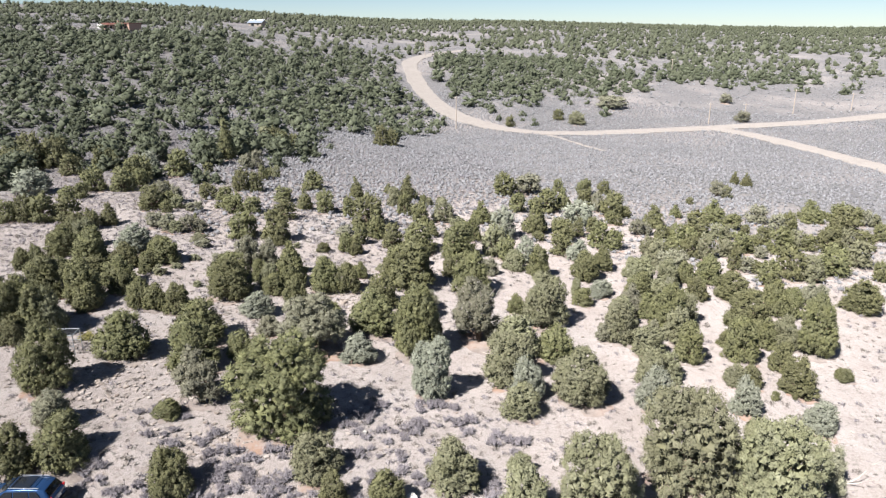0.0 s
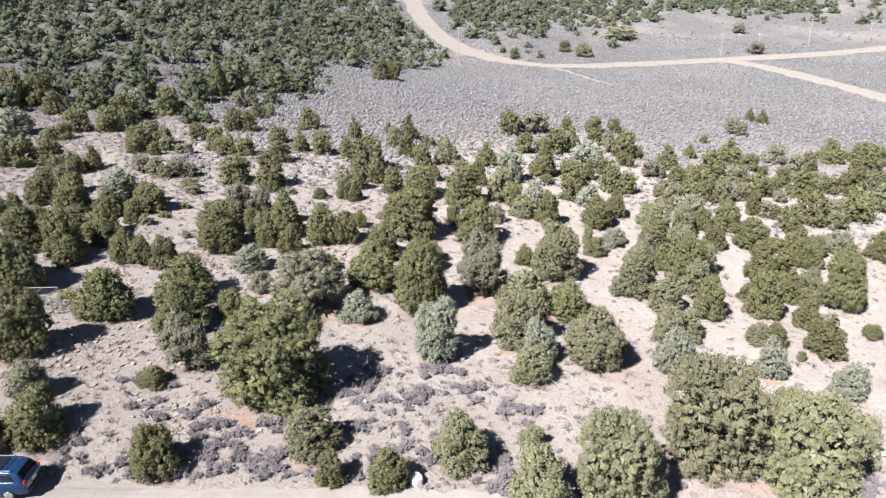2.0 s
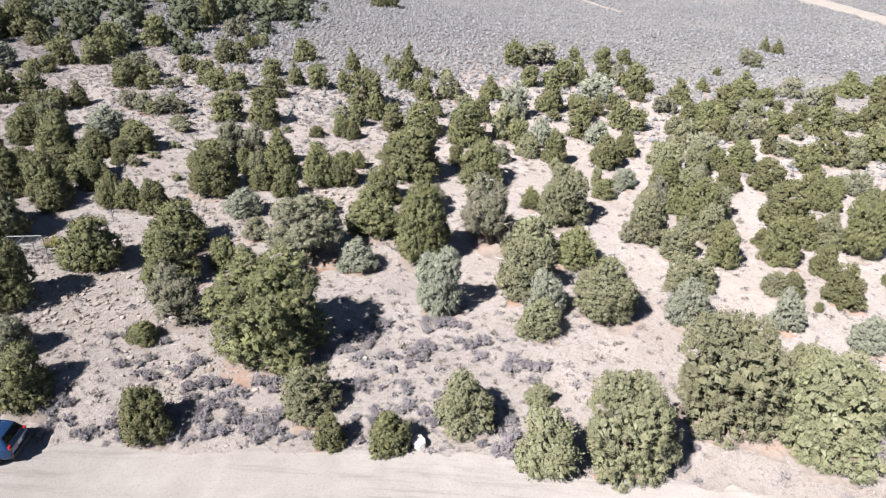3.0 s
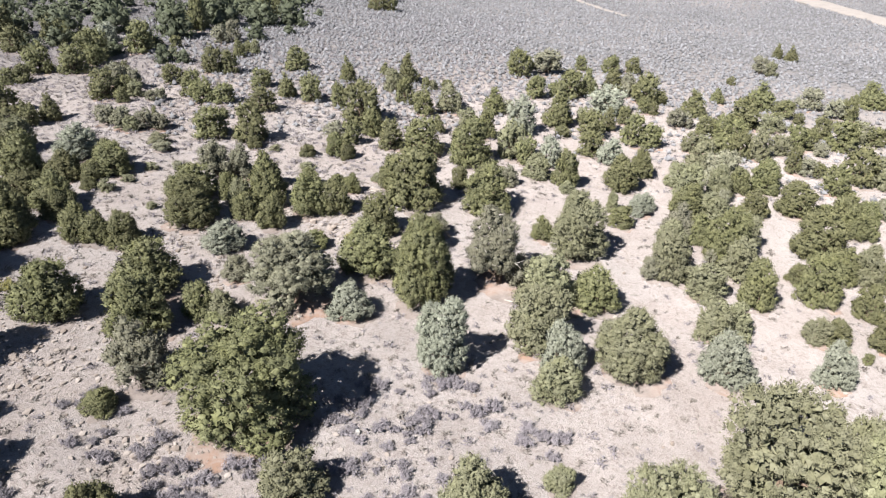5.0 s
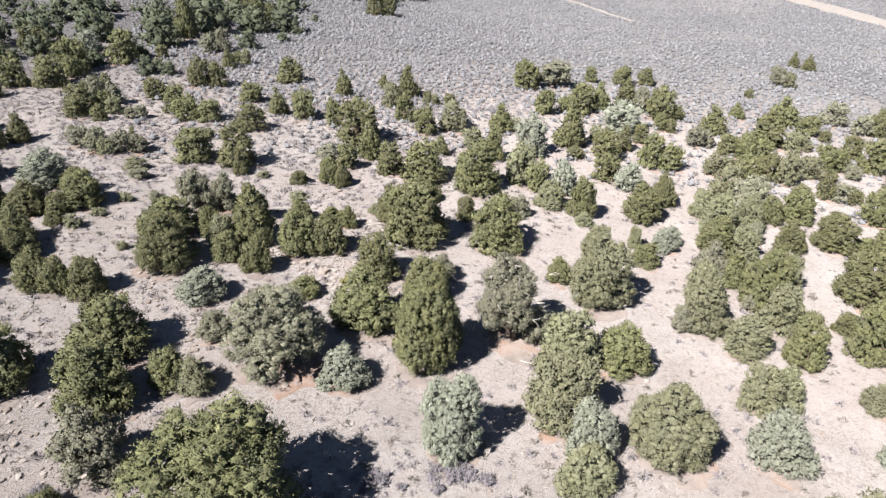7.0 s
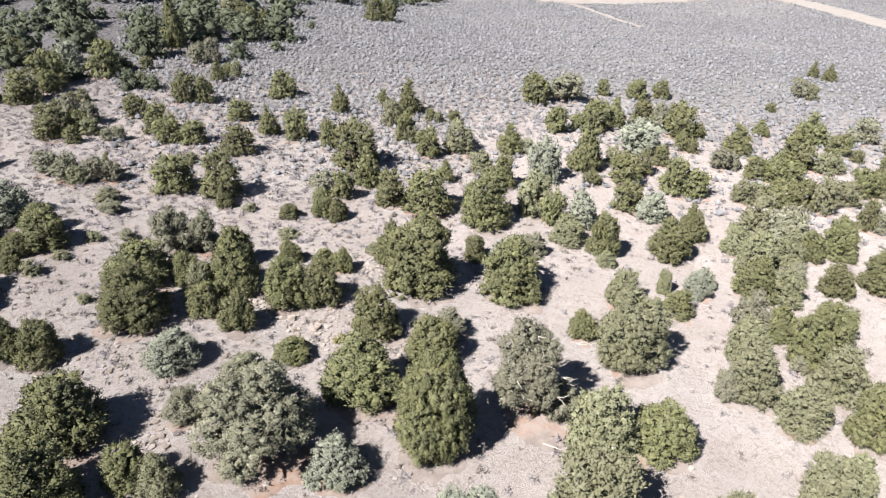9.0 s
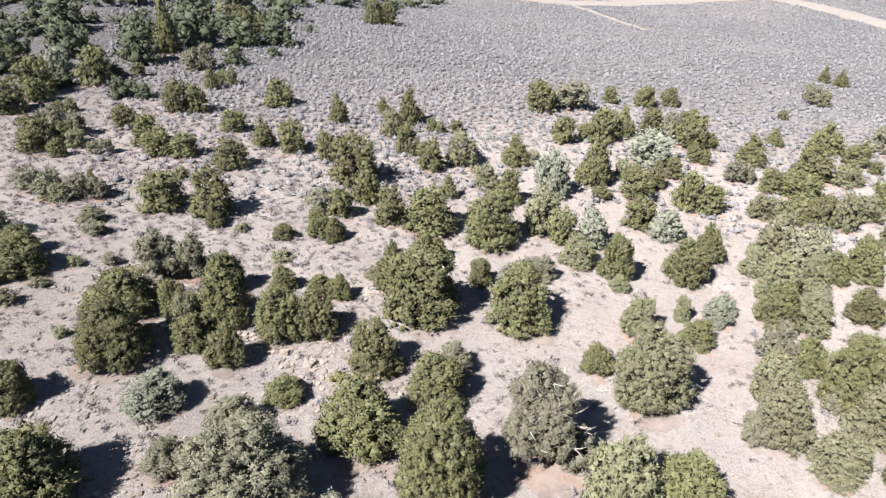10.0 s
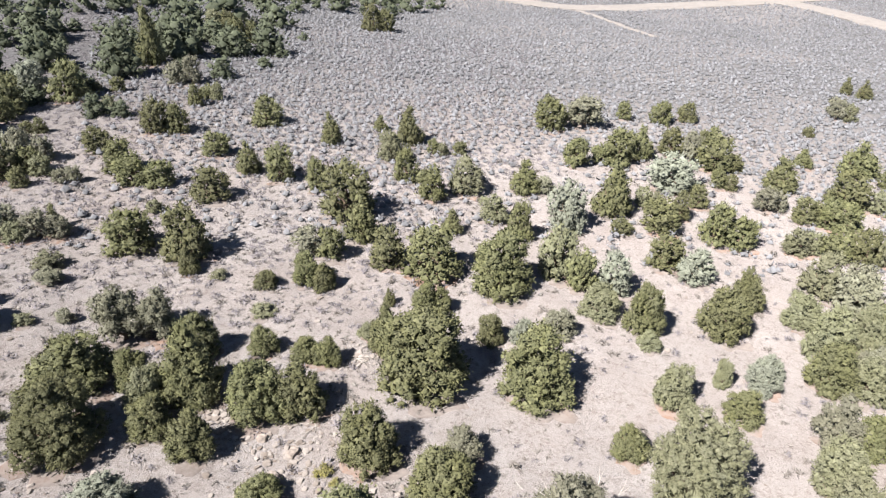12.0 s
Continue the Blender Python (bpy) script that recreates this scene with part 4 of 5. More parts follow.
def sagebrush():
    rng = np.random.default_rng(33)
    fine, coarse = sage_models(500, 8, 13, 3), sage_models(600, 10, 12, 1)
    # the open flat
    x, y, d = scatter(rng, 90000, 88, 330, -22, 36, 1.3)
    edge = 108 + 10 * np.sin(x * 0.11) + 6 * np.sin(x * 0.31 + 1) + 16 * smooth(10, 60, x)
    fill = smooth(-14, 14, y - edge) * 0.95 + 0.10
    fill *= 1 - 0.6 * (inside(x, y, WEST_WOOD) | inside(x, y, GROVE))
    ok = (rng.uniform(0, 1, len(x)) < fill) & (away(x, y, MAIN_LINE) > 5) & (away(x, y, SIDE_LINE) > 4.5) & (away(x, y, TRACK_LINE) > 1.4)
    x, y = x[ok], y[ok]
    w = rng.uniform(0.6, 1.35, len(x))
    k = thin(rng, x, y, w * 0.70)
    x, y, w = x[k], y[k], w[k]
    heap = Heap()
    plant(heap, rng, coarse, x, y, land(x, y) - 0.05, w, w * rng.uniform(0.65, 1.05, len(x)))
    tagged(heap.mesh("sagebrush", SAGE), "grey sagebrush covering the open flat", "sagebrush", kind="stuff")
    # hills beyond
    x, y, d = scatter(rng, 6000, 300, 560, -38, 34, 1.3)
    ok = (away(x, y, MAIN_LINE) > 6) & (away(x, y, SIDE_LINE) > 6) & ~inside(x, y, GROVE)
    x, y = x[ok], y[ok]
    w = rng.uniform(1.1, 2.4, len(x))
    heap = Heap()
    plant(heap, rng, coarse, x, y, land(x, y) - 0.1, w, w * rng.uniform(0.4, 0.65, len(x)))
    tagged(heap.mesh("sagebrush", SAGE), "grey sagebrush on the far slopes", "sagebrush", kind="stuff")
    # thick grey brush under and beyond the open trees on the west
    x, y, d = scatter(rng, 24000, 58, 190, -40, 4, 1.5)
    fill = smooth(0, -22, x - 0.32 * (y - 62)) * smooth(58, 92, y) * (0.60 + 0.55 * np.sin(x * 0.3 + 1.5 * np.sin(y * 0.2)) * np.sin(y * 0.37)) + 0.25 * smooth(95, 120, y)
    ok = rng.uniform(0, 1, len(x)) < fill
    x, y = x[ok], y[ok]
    w = rng.uniform(0.55, 1.35, len(x))
    k = thin(rng, x, y, w * 0.72)
    x, y, w = x[k], y[k], w[k]
    heap = Heap()
    plant(heap, rng, fine, x, y, land(x, y) - 0.04, w, w * rng.uniform(0.5, 0.8, len(x)))
    tagged(heap.mesh("sagebrush", LAVENDER), "lavender grey sagebrush among open juniper woods", "sagebrush", kind="stuff")
    # low brush between the trees, thicker on the west and north
    x, y, d = scatter(rng, 26000, 30, 135, -40, 36, 1.6)
    veil = 0.5 + 0.5 * np.sin(x * 0.35 + 1.7 * np.sin(y * 0.21)) * np.sin(y * 0.42 + x * 0.1)
    fill = (0.26 + 0.70 * smooth(-2, -20, x - 0.25 * (y - 60)) * smooth(45, 95, y) + 0.35 * smooth(80, 112, y)) * (0.35 + veil)
    fill += 0.9 * smooth(12, 7, x) * smooth(-12, -6, x) * smooth(51, 45, y) * (0.3 + veil)
    ok = (rng.uniform(0, 1, len(x)) < fill) & ~near_road(x, y)
    x, y = x[ok], y[ok]
    w = 0.3 + 0.85 * rng.uniform(0, 1, len(x)) ** 1.4
    k = thin(rng, x, y, w * 0.8)
    x, y, w = x[k], y[k], w[k]
    pick = rng.uniform(0, 1, len(x))
    for part_of, mat, words in ((pick < 0.62, LAVENDER, "low grey sagebrush scattered between the trees"), (pick >= 0.62, BROWN, "dry brown bunches of brush on sand")):
        heap = Heap()
        q = np.where(part_of)[0]
        plant(heap, rng, fine, x[q], y[q], land(x[q], y[q]) - 0.03, w[q], w[q] * rng.uniform(0.5, 0.8, len(q)))
        tagged(heap.mesh("low_brush", mat), words, "brush", kind="stuff")
    # tufts of dry grass and twigs all over the sand
    tufts = []
    for k in range(6):
        heap = Heap()
        n = 9
        turn = rng.uniform(0, 6.283, n)
        at = np.stack([0.3 * np.cos(turn), 0.3 * np.sin(turn), np.full(n, 0.15)], 1) * rng.uniform(0.3, 1, (n, 1))
        heap.add(*sprays(rng, at, np.stack([np.cos(turn), np.sin(turn), np.full(n, 0.8)], 1), 0.6, 0.16))
        tufts.append(heap.arrays())
    x, y, d = scatter(rng, 34000, 31, 118, -40, 36, 1.4)
    patchy = 0.5 + 0.5 * np.sin(x * 0.8 + 2.1 * np.sin(y * 0.5)) * np.sin(y * 0.9 - x * 0.4)
    fill = (0.22 + 0.5 * smooth(6, -14, x)) * (0.25 + patchy)
    ok = (rng.uniform(0, 1, len(x)) < fill) & ~near_road(x, y)
    x, y = x[ok], y[ok]
    w = 0.18 + 0.38 * rng.uniform(0, 1, len(x)) ** 2
    pick = rng.uniform(0, 1, len(x))
    for part_of, mat, words in ((pick < 0.4, BROWN, "dry brown grass tufts and twigs on sand"), (pick >= 0.4, TUFT, "pale dry grass tufts on sand")):
        heap = Heap()
        q = np.where(part_of)[0]
        plant(heap, rng, tufts, x[q], y[q], land(x[q], y[q]) - 0.02, w[q], w[q] * rng.uniform(0.6, 1.0, len(q)))
        tagged(heap.mesh("grass_tufts", mat), words, "grass", kind="stuff")


def needle_litter():
    """Thin uneven mats of brown needles under the trees."""
    rng = np.random.default_rng(71)
    heap = Heap()
    for x, y, w in LITTERED:
        if w < 1.3:
            continue
        n = 26
        turn = np.arange(n) * 2 * math.pi / n
        edge = 0.46 * w * (1 + 0.16 * np.sin(2 * turn + rng.uniform(0, 6)) + 0.14 * np.sin(5 * turn + rng.uniform(0, 6)) + rng.normal(0, 0.09, n))
        ring = []
        for s, lift in ((0.5, 0.045), (0.85, 0.03), (1.0, -0.03)):
            px, py = x + s * edge * np.cos(turn) + 0.04 * w, y + s * edge * np.sin(turn) - 0.10 * w
            ring.append(np.stack([px, py, land(px, py) + lift], 1))
        v = np.concatenate([[[x, y, float(land(x, y)) + 0.05]]] + ring)
        k = np.arange(n)
        nx = (k + 1) % n
        f = [np.stack([0 * k, 1 + k, 1 + nx], 1)]
        for s in range(2):
            a, b = 1 + s * n, 1 + (s + 1) * n
            f += [np.stack([a + k, b + k, b + nx], 1), np.stack([a + k, b + nx, a + nx], 1)]
        heap.add(v, np.concatenate(f))
    tagged(heap.mesh("needle_litter", LITTER), "brown fallen needle litter under the trees", "litter", kind="stuff")


# ---- loose stones ----
def stones():
    rng = np.random.default_rng(55)
    models = []
    for k in range(8):
        v = BALL1[0] * (1 + rng.normal(0, 0.16, (len(BALL1[0]), 1))) + rng.normal(0, 0.12, (len(BALL1[0]), 3))
        models.append((np.clip(v, -0.75, 0.75) * 0.5 * np.array([1, rng.uniform(0.5, 0.9), rng.uniform(0.3, 0.6)]), BALL1[1]))
    x, y, d = scatter(rng, 16000, 31, 100, -38, 34, 1.4)
    ledge = sum(s * smooth(1.0, 0.4, np.hypot((x - cx) / rx, (y - cy) / ry)) for cx, cy, rx, ry, s in ((-25, 45, 8, 6, 0.55), (-14, 38, 6, 3, 0.35), (-11, 64.5, 4, 3, 0.8), (-15.7, 66.2, 2.2, 2, 0.9), (-9.0, 72, 1.8, 1.6, 0.6), (-21, 60, 5, 2.5, 0.5)))
    fill = 0.05 + 0.07 * smooth(0, -15, x) + 0.7 * np.minimum(1, ledge)
    ok = (rng.uniform(0, 1, len(x)) < fill) & (np.abs(y - np.interp(x, NEAR_LINE[:, 0], NEAR_LINE[:, 1])) > 3.6)
    x, y = x[ok], y[ok]
    w = 0.08 + 0.50 * rng.uniform(0, 1, len(x)) ** 4
    heap = Heap()
    for i in range(len(x)):
        v, f = models[rng.integers(8)]
        t = rng.uniform(0, 6.283)
        c, s = math.cos(t) * w[i], math.sin(t) * w[i]
        heap.add(np.stack([v[:, 0] * c - v[:, 1] * s + x[i], v[:, 0] * s + v[:, 1] * c + y[i], v[:, 2] * w[i] + float(land(x[i], y[i])) + 0.06 * w[i]], 1), f)
    for cx, cy, rx, ry, count in ((-25, 45, 7.5, 5.5, 850), (-15, 39, 6, 3, 260), (-11, 64.5, 4, 3, 300), (-15.7, 66.2, 2.4, 2, 200), (-9.0, 72, 2.2, 1.8, 120), (-21, 60, 5, 2.5, 260), (-17.5, 54.4, 1.8, 2.2, 130), (-12.2, 64.4, 2.2, 1.6, 80), (-16.3, 66.8, 1.4, 1.4, 90)):
        for i in range(count):
            px, py = cx + rng.normal(0, 0.5) * rx, cy + rng.normal(0, 0.5) * ry
            if abs(py - float(np.interp(px, NEAR_LINE[:, 0], NEAR_LINE[:, 1]))) < 4.6:
                continue
            s = 0.08 + 0.46 * rng.uniform() ** 4
            v, f = models[rng.integers(8)]
            t = rng.uniform(0, 6.283)
            c, q = math.cos(t) * s, math.sin(t) * s
            heap.add(np.stack([v[:, 0] * c - v[:, 1] * q + px, v[:, 0] * q + v[:, 1] * c + py, v[:, 2] * s + float(land(px, py)) + 0.08 * s], 1), f)
    tagged(heap.mesh("loose_stones", STONE), "scattered buff sandstone rubble on the slope", "stones", kind="stuff")


needle_litter()
woods()
sagebrush()
stones()


# ---- made things ----
def box(bm, size, at, turn=(0, 0, 0), bevel=0.0):
    """A bevelled block of that size at a place in the bmesh."""
    m = Matrix.Translation(at) @ Euler([radians(q) for q in turn]).to_matrix().to_4x4() @ Matrix.Diagonal((*size, 1))
    made = bmesh.ops.create_cube(bm, size=1, matrix=m)
    if bevel:
        edges = list({e for v in made["verts"] for e in v.link_edges})
        bmesh.ops.bevel(bm, geom=edges, offset=bevel, segments=2, affect="EDGES", profile=0.6)


def rod(bm, a, b, r, sides=8, r2=None):
    a, b = Vector(a), Vector(b)
    m = Matrix.Translation((a + b) / 2) @ (b - a).to_track_quat("Z", "Y").to_matrix().to_4x4()
    bmesh.ops.create_cone(bm, cap_ends=True, segments=sides, radius1=r, radius2=r if r2 is None else r2, depth=(b - a).length, matrix=m)


def rod_part(name, a, b, r, material, parent, sides=8, r2=None, label=""):
    bm = bmesh.new()
    rod(bm, a, b, r, sides, r2)
    return part(name, bm, material, parent, label)


def at_ground(x, y, turn=0.0):
    return pose(x, y, float(land(x, y)), 0, 0, turn)


PAINT = plain("blue car paint", (0.016, 0.045, 0.115), 0.22, 0.35, 0.04)
PAINT.node_tree.nodes["Principled BSDF"].inputs["Coat Weight"].default_value = 0.8
GLASS = plain("dark tinted car glass", (0.012, 0.014, 0.018), 0.05, 0.0, 0.1)
GLASS.node_tree.nodes["Principled BSDF"].inputs["Specular IOR Level"].default_value = 0.6
BLACK = plain("black plastic trim", (0.022, 0.022, 0.024), 0.55)
RUBBER = plain("tyre rubber", (0.02, 0.02, 0.02), 0.85)
ALLOY = plain("alloy wheel metal", (0.55, 0.55, 0.56), 0.35, 0.8, 0.05)
LAMP_RED = plain("red lamp glass", (0.38, 0.015, 0.02), 0.15)
LAMP_CLEAR = plain("clear lamp glass", (0.6, 0.62, 0.64), 0.1)
PLATE = plain("pale plate", (0.6, 0.6, 0.58), 0.5)
STEEL = plain("galvanised steel", (0.26, 0.27, 0.28), 0.5, 0.6, 0.2)
WOOD = plain("weathered pole wood", (0.40, 0.34, 0.29), 0.9, 0, 0.3, 6)
ADOBE = plain("pinkish adobe stucco", (0.48, 0.33, 0.26), 0.95, 0, 0.12, 2)
WHITE = plain("white stucco", (0.72, 0.70, 0.67), 0.9, 0, 0.06, 2)
ROOFING = plain("brown red roofing", (0.30, 0.15, 0.12), 0.9, 0, 0.2, 2)
TIN = plain("blue grey metal roofing", (0.40, 0.45, 0.52), 0.35, 0.5, 0.1, 3)
DARKPANE = plain("dark window glass", (0.02, 0.024, 0.03), 0.1)


def hull(bm, sections):
    """Skins a row of closed outlines with the same number of corners, and caps both ends."""
    rings = [[bm.verts.new(p) for p in s] for s in sections]
    for r, s in zip(rings, rings[1:]):
        for i in range(len(r)):
            bm.faces.new((r[i], r[(i + 1) % len(r)], s[(i + 1) % len(r)], s[i]))
    bm.faces.new(rings[0][::-1])
    bm.faces.new(rings[-1])
    bmesh.ops.recalc_face_normals(bm, faces=bm.faces)


def panel(bm, corners, thick, out):
    """A thin slab on four corners, thickened along out."""
    o = Vector(out) * thick
    low = [bm.verts.new(Vector(c)) for c in corners]
    high = [bm.verts.new(Vector(c) + o) for c in corners]
    bm.faces.new(low[::-1])
    bm.faces.new(high)
    for i in range(4):
        bm.faces.new((low[i], low[(i + 1) % 4], high[(i + 1) % 4], high[i]))
    bmesh.ops.recalc_face_normals(bm, faces=bm.faces)


def crossover_car(m):
    """A compact crossover wagon, its nose towards -x, 4.5 m long."""
    root = new("car")
    tagged(root, "blue compact crossover car parked beside the dirt road", "car")
    # lower body: x, half width, sill, belt line
    bm = bmesh.new()
    rows_body = [(-2.25, 0.62, 0.42, 0.70), (-2.16, 0.80, 0.32, 0.82), (-1.7, 0.89, 0.28, 0.98), (-0.95, 0.90, 0.26, 1.06), (0.2, 0.90, 0.26, 1.08), (1.3, 0.90, 0.28, 1.10), (1.9, 0.87, 0.32, 1.10), (2.17, 0.80, 0.36, 1.06), (2.25, 0.70, 0.48, 0.95)]
    hull(bm, [[(x, -w * 0.93, lo), (x, -w, lo + 0.18), (x, -w, hi - 0.14), (x, -w * 0.92, hi), (x, w * 0.92, hi), (x, w, hi - 0.14), (x, w, lo + 0.18), (x, w * 0.93, lo)] for x, w, lo, hi in rows_body])
    bmesh.ops.bevel(bm, geom=list(bm.edges), offset=0.03, segments=2, affect="EDGES", profile=0.5)
    part("body", bm, PAINT, root, "blue metallic painted body", True)
    # cabin: x, half width, height
    bm = bmesh.new()
    rows_cabin = [(-1.05, 0.80, 1.08), (-0.55, 0.74, 1.42), (-0.15, 0.69, 1.60), (0.7, 0.69, 1.64), (1.5, 0.68, 1.60), (1.85, 0.66, 1.52), (2.10, 0.74, 1.12)]
    hull(bm, [[(x, -0.83, 1.04), (x, -w, hi - 0.05), (x, -w * 0.9, hi), (x, w * 0.9, hi), (x, w, hi - 0.05), (x, 0.83, 1.04)] for x, w, hi in rows_cabin])
    bmesh.ops.bevel(bm, geom=list(bm.edges), offset=0.025, segments=2, affect="EDGES", profile=0.5)
    part("cabin", bm, PAINT, root, "", True)
    for side in (-1, 1):
        for name, x0, x1, t0, t1 in (("front_side_window", -0.72, 0.12, -0.28, 0.12), ("rear_side_window", 0.20, 1.02, 0.20, 1.0), ("quarter_window", 1.10, 1.72, 1.08, 1.45)):
            bm = bmesh.new()
            y0, y1 = 0.832, 0.716
            panel(bm, [(x0, side * y0, 1.14), (x1, side * y0, 1.14), (t1, side * y1, 1.50), (t0, side * y1, 1.50)], 0.012, (0, side, 0.25))
            part(name, bm, GLASS, root, "dark tinted side window")
        rod_part("roof_rail", (-0.1, side * 0.60, 1.68), (1.55, side * 0.60, 1.66), 0.022, ALLOY, root, 8, label="silver roof rail")
        bm = bmesh.new()
        box(bm, (0.09, 0.16, 0.26), (2.17, side * 0.70, 0.98), (0, 8, 0), 0.02)
        part("tail_light", bm, LAMP_RED, root, "red tail light")
        bm = bmesh.new()
        box(bm, (0.22, 0.26, 0.12), (-2.10, side * 0.62, 0.78), (0, 0, side * 18), 0.02)
        part("headlight", bm, LAMP_CLEAR, root, "clear headlight")
        bm = bmesh.new()
        box(bm, (0.16, 0.18, 0.12), (-0.78, side * 0.98, 1.12), (0, 0, 0), 0.03)
        part("wing_mirror", bm, PAINT, root)
    for x in (0.0, 1.2):
        rod_part("roof_crossbar", (x, -0.62, 1.71), (x, 0.62, 1.71), 0.02, BLACK, root, 8, label="black roof rack bar")
    bm = bmesh.new()
    panel(bm, [(-0.05, -0.54, 1.625), (1.0, -0.54, 1.655), (1.0, 0.54, 1.655), (-0.05, 0.54, 1.625)], 0.012, (0, 0, 1))
    part("sunroof", bm, GLASS, root, "dark glass sunroof")
    bm = bmesh.new()
    panel(bm, [(-1.02, -0.68, 1.13), (-1.02, 0.68, 1.13), (-0.26, 0.60, 1.57), (-0.26, -0.60, 1.57)], 0.012, (-0.5, 0, 0.85))
    part("windscreen", bm, GLASS, root, "dark windscreen")
    bm = bmesh.new()
    panel(bm, [(2.10, -0.66, 1.14), (2.10, 0.66, 1.14), (1.88, 0.58, 1.50), (1.88, -0.58, 1.50)], 0.012, (0.85, 0, 0.4))
    part("rear_window", bm, GLASS, root, "dark tinted rear window")
    bm = bmesh.new()
    box(bm, (0.20, 1.56, 0.22), (2.20, 0, 0.46), (0, 0, 0), 0.05)
    part("rear_bumper", bm, BLACK, root, "black plastic rear bumper")
    bm = bmesh.new()
    box(bm, (0.02, 0.34, 0.16), (2.26, 0, 0.80), (0, -10, 0))
    part("rear_plate", bm, PLATE, root, "plain pale plate")
    for x in (-1.38, 1.32):
        for side in (-1, 1):
            hub = new("wheel")
            hub.parent = root
            hub.location = (x, side * 0.80, 0.345)
            bm = bmesh.new()
            bmesh.ops.create_cone(bm, cap_ends=True, segments=28, radius1=0.345, radius2=0.345, depth=0.22, matrix=Matrix.Rotation(radians(90), 4, "X"))
            bmesh.ops.bevel(bm, geom=[e for e in bm.edges if len(e.link_faces) == 2 and abs(e.calc_face_angle(0)) > 1], offset=0.035, segments=2, affect="EDGES")
            part("tyre", bm, RUBBER, hub)
            bm = bmesh.new()
            bmesh.ops.create_cone(bm, cap_ends=True, segments=24, radius1=0.235, radius2=0.225, depth=0.02, matrix=Matrix.Translation((0, side * 0.113, 0)) @ Matrix.Rotation(radians(90), 4, "X"))
            for k in range(5):
                box(bm, (0.05, 0.03, 0.20), (math.sin(k * 1.2566) * 0.11, side * 0.128, math.cos(k * 1.2566) * 0.11), (0, math.degrees(k * 1.2566), 0), 0.008)
            part("rim", bm, ALLOY, hub, "five-spoke alloy rim")
    root.matrix_basis = m
    return root


def wire_rack(m):
    """An open steel stand: a mesh-covered top on four legs."""
    root = new("wire_rack")
    tagged(root, "open galvanised steel stand with a wire mesh top", "metal stand")
    L, W, H = 2.4, 1.3, 1.7
    for sx in (-1, 1):
        for sy in (-1, 1):
            rod_part("leg", (sx * L / 2, sy * W / 2, -0.05), (sx * L / 2, sy * W / 2, H), 0.035, STEEL, root)
    for sy in (-1, 1):
        rod_part("long_rail", (-L / 2, sy * W / 2, H), (L / 2, sy * W / 2, H), 0.04, STEEL, root)
        rod_part("long_rail", (-L / 2, sy * W / 2, H * 0.45), (L / 2, sy * W / 2, H * 0.45), 0.025, STEEL, root)
    for x in (-L / 2, 0.05, L / 2):
        rod_part("cross_rail", (x, -W / 2, H), (x, W / 2, H), 0.04, STEEL, root)
    for x in (-L / 4, L / 4):
        bm = bmesh.new()
        for k in range(9):
            q = -L / 4 + 0.06 + k * (L / 2 - 0.12) / 8
            rod(bm, (x + q, -W / 2, H - 0.03), (x + q, W / 2, H - 0.03), 0.007, 4)
        for k in range(9):
            q = -W / 2 + k * W / 8
            rod(bm, (x - L / 4, q, H - 0.04), (x + L / 4, q, H - 0.04), 0.007, 4)
        part("wire_mesh", bm, BLACK, root, "dark wire mesh panel")
    root.matrix_basis = m
    return root


def power_pole(x, y, h):
    root = new("utility_pole")
    tagged(root, "weathered brown wooden utility pole with a crossarm", "utility pole", "power line poles")
    rod_part("shaft", (0, 0, -0.5), (0, 0, h), 0.22, WOOD, root, 10, 0.15)
    bm = bmesh.new()
    box(bm, (2.2, 0.12, 0.14), (0, 0.14, h - 0.6), (0, 0, 0), 0.02)
    arm = part("crossarm", bm, WOOD, root)
    for q in (-0.95, -0.35, 0.95):
        rod_part("insulator", (q, 0.14, h - 0.53), (q, 0.14, h - 0.33), 0.05, WHITE, arm, 8, 0.03, "pale insulator")
    root.matrix_basis = at_ground(x, y, -15)
    return root


def wall_block(name, root, size, at, material, openings, label=""):
    """A storey: a block with windows and doors set into its south side, as parts of it."""
    bm = bmesh.new()
    box(bm, size, (at[0], at[1], at[2] + size[2] / 2), (0, 0, 0), 0.08)
    wall = part(name, bm, material, root, label)
    for kind, q, low, w, h in openings:
        bm = bmesh.new()
        y = at[1] - size[1] / 2 - 0.03
        box(bm, (w, 0.1, h), (at[0] + q, y, at[2] + low + h / 2))
        opening = part(kind, bm, DARKPANE, wall, "dark glazed " + kind)
    return wall


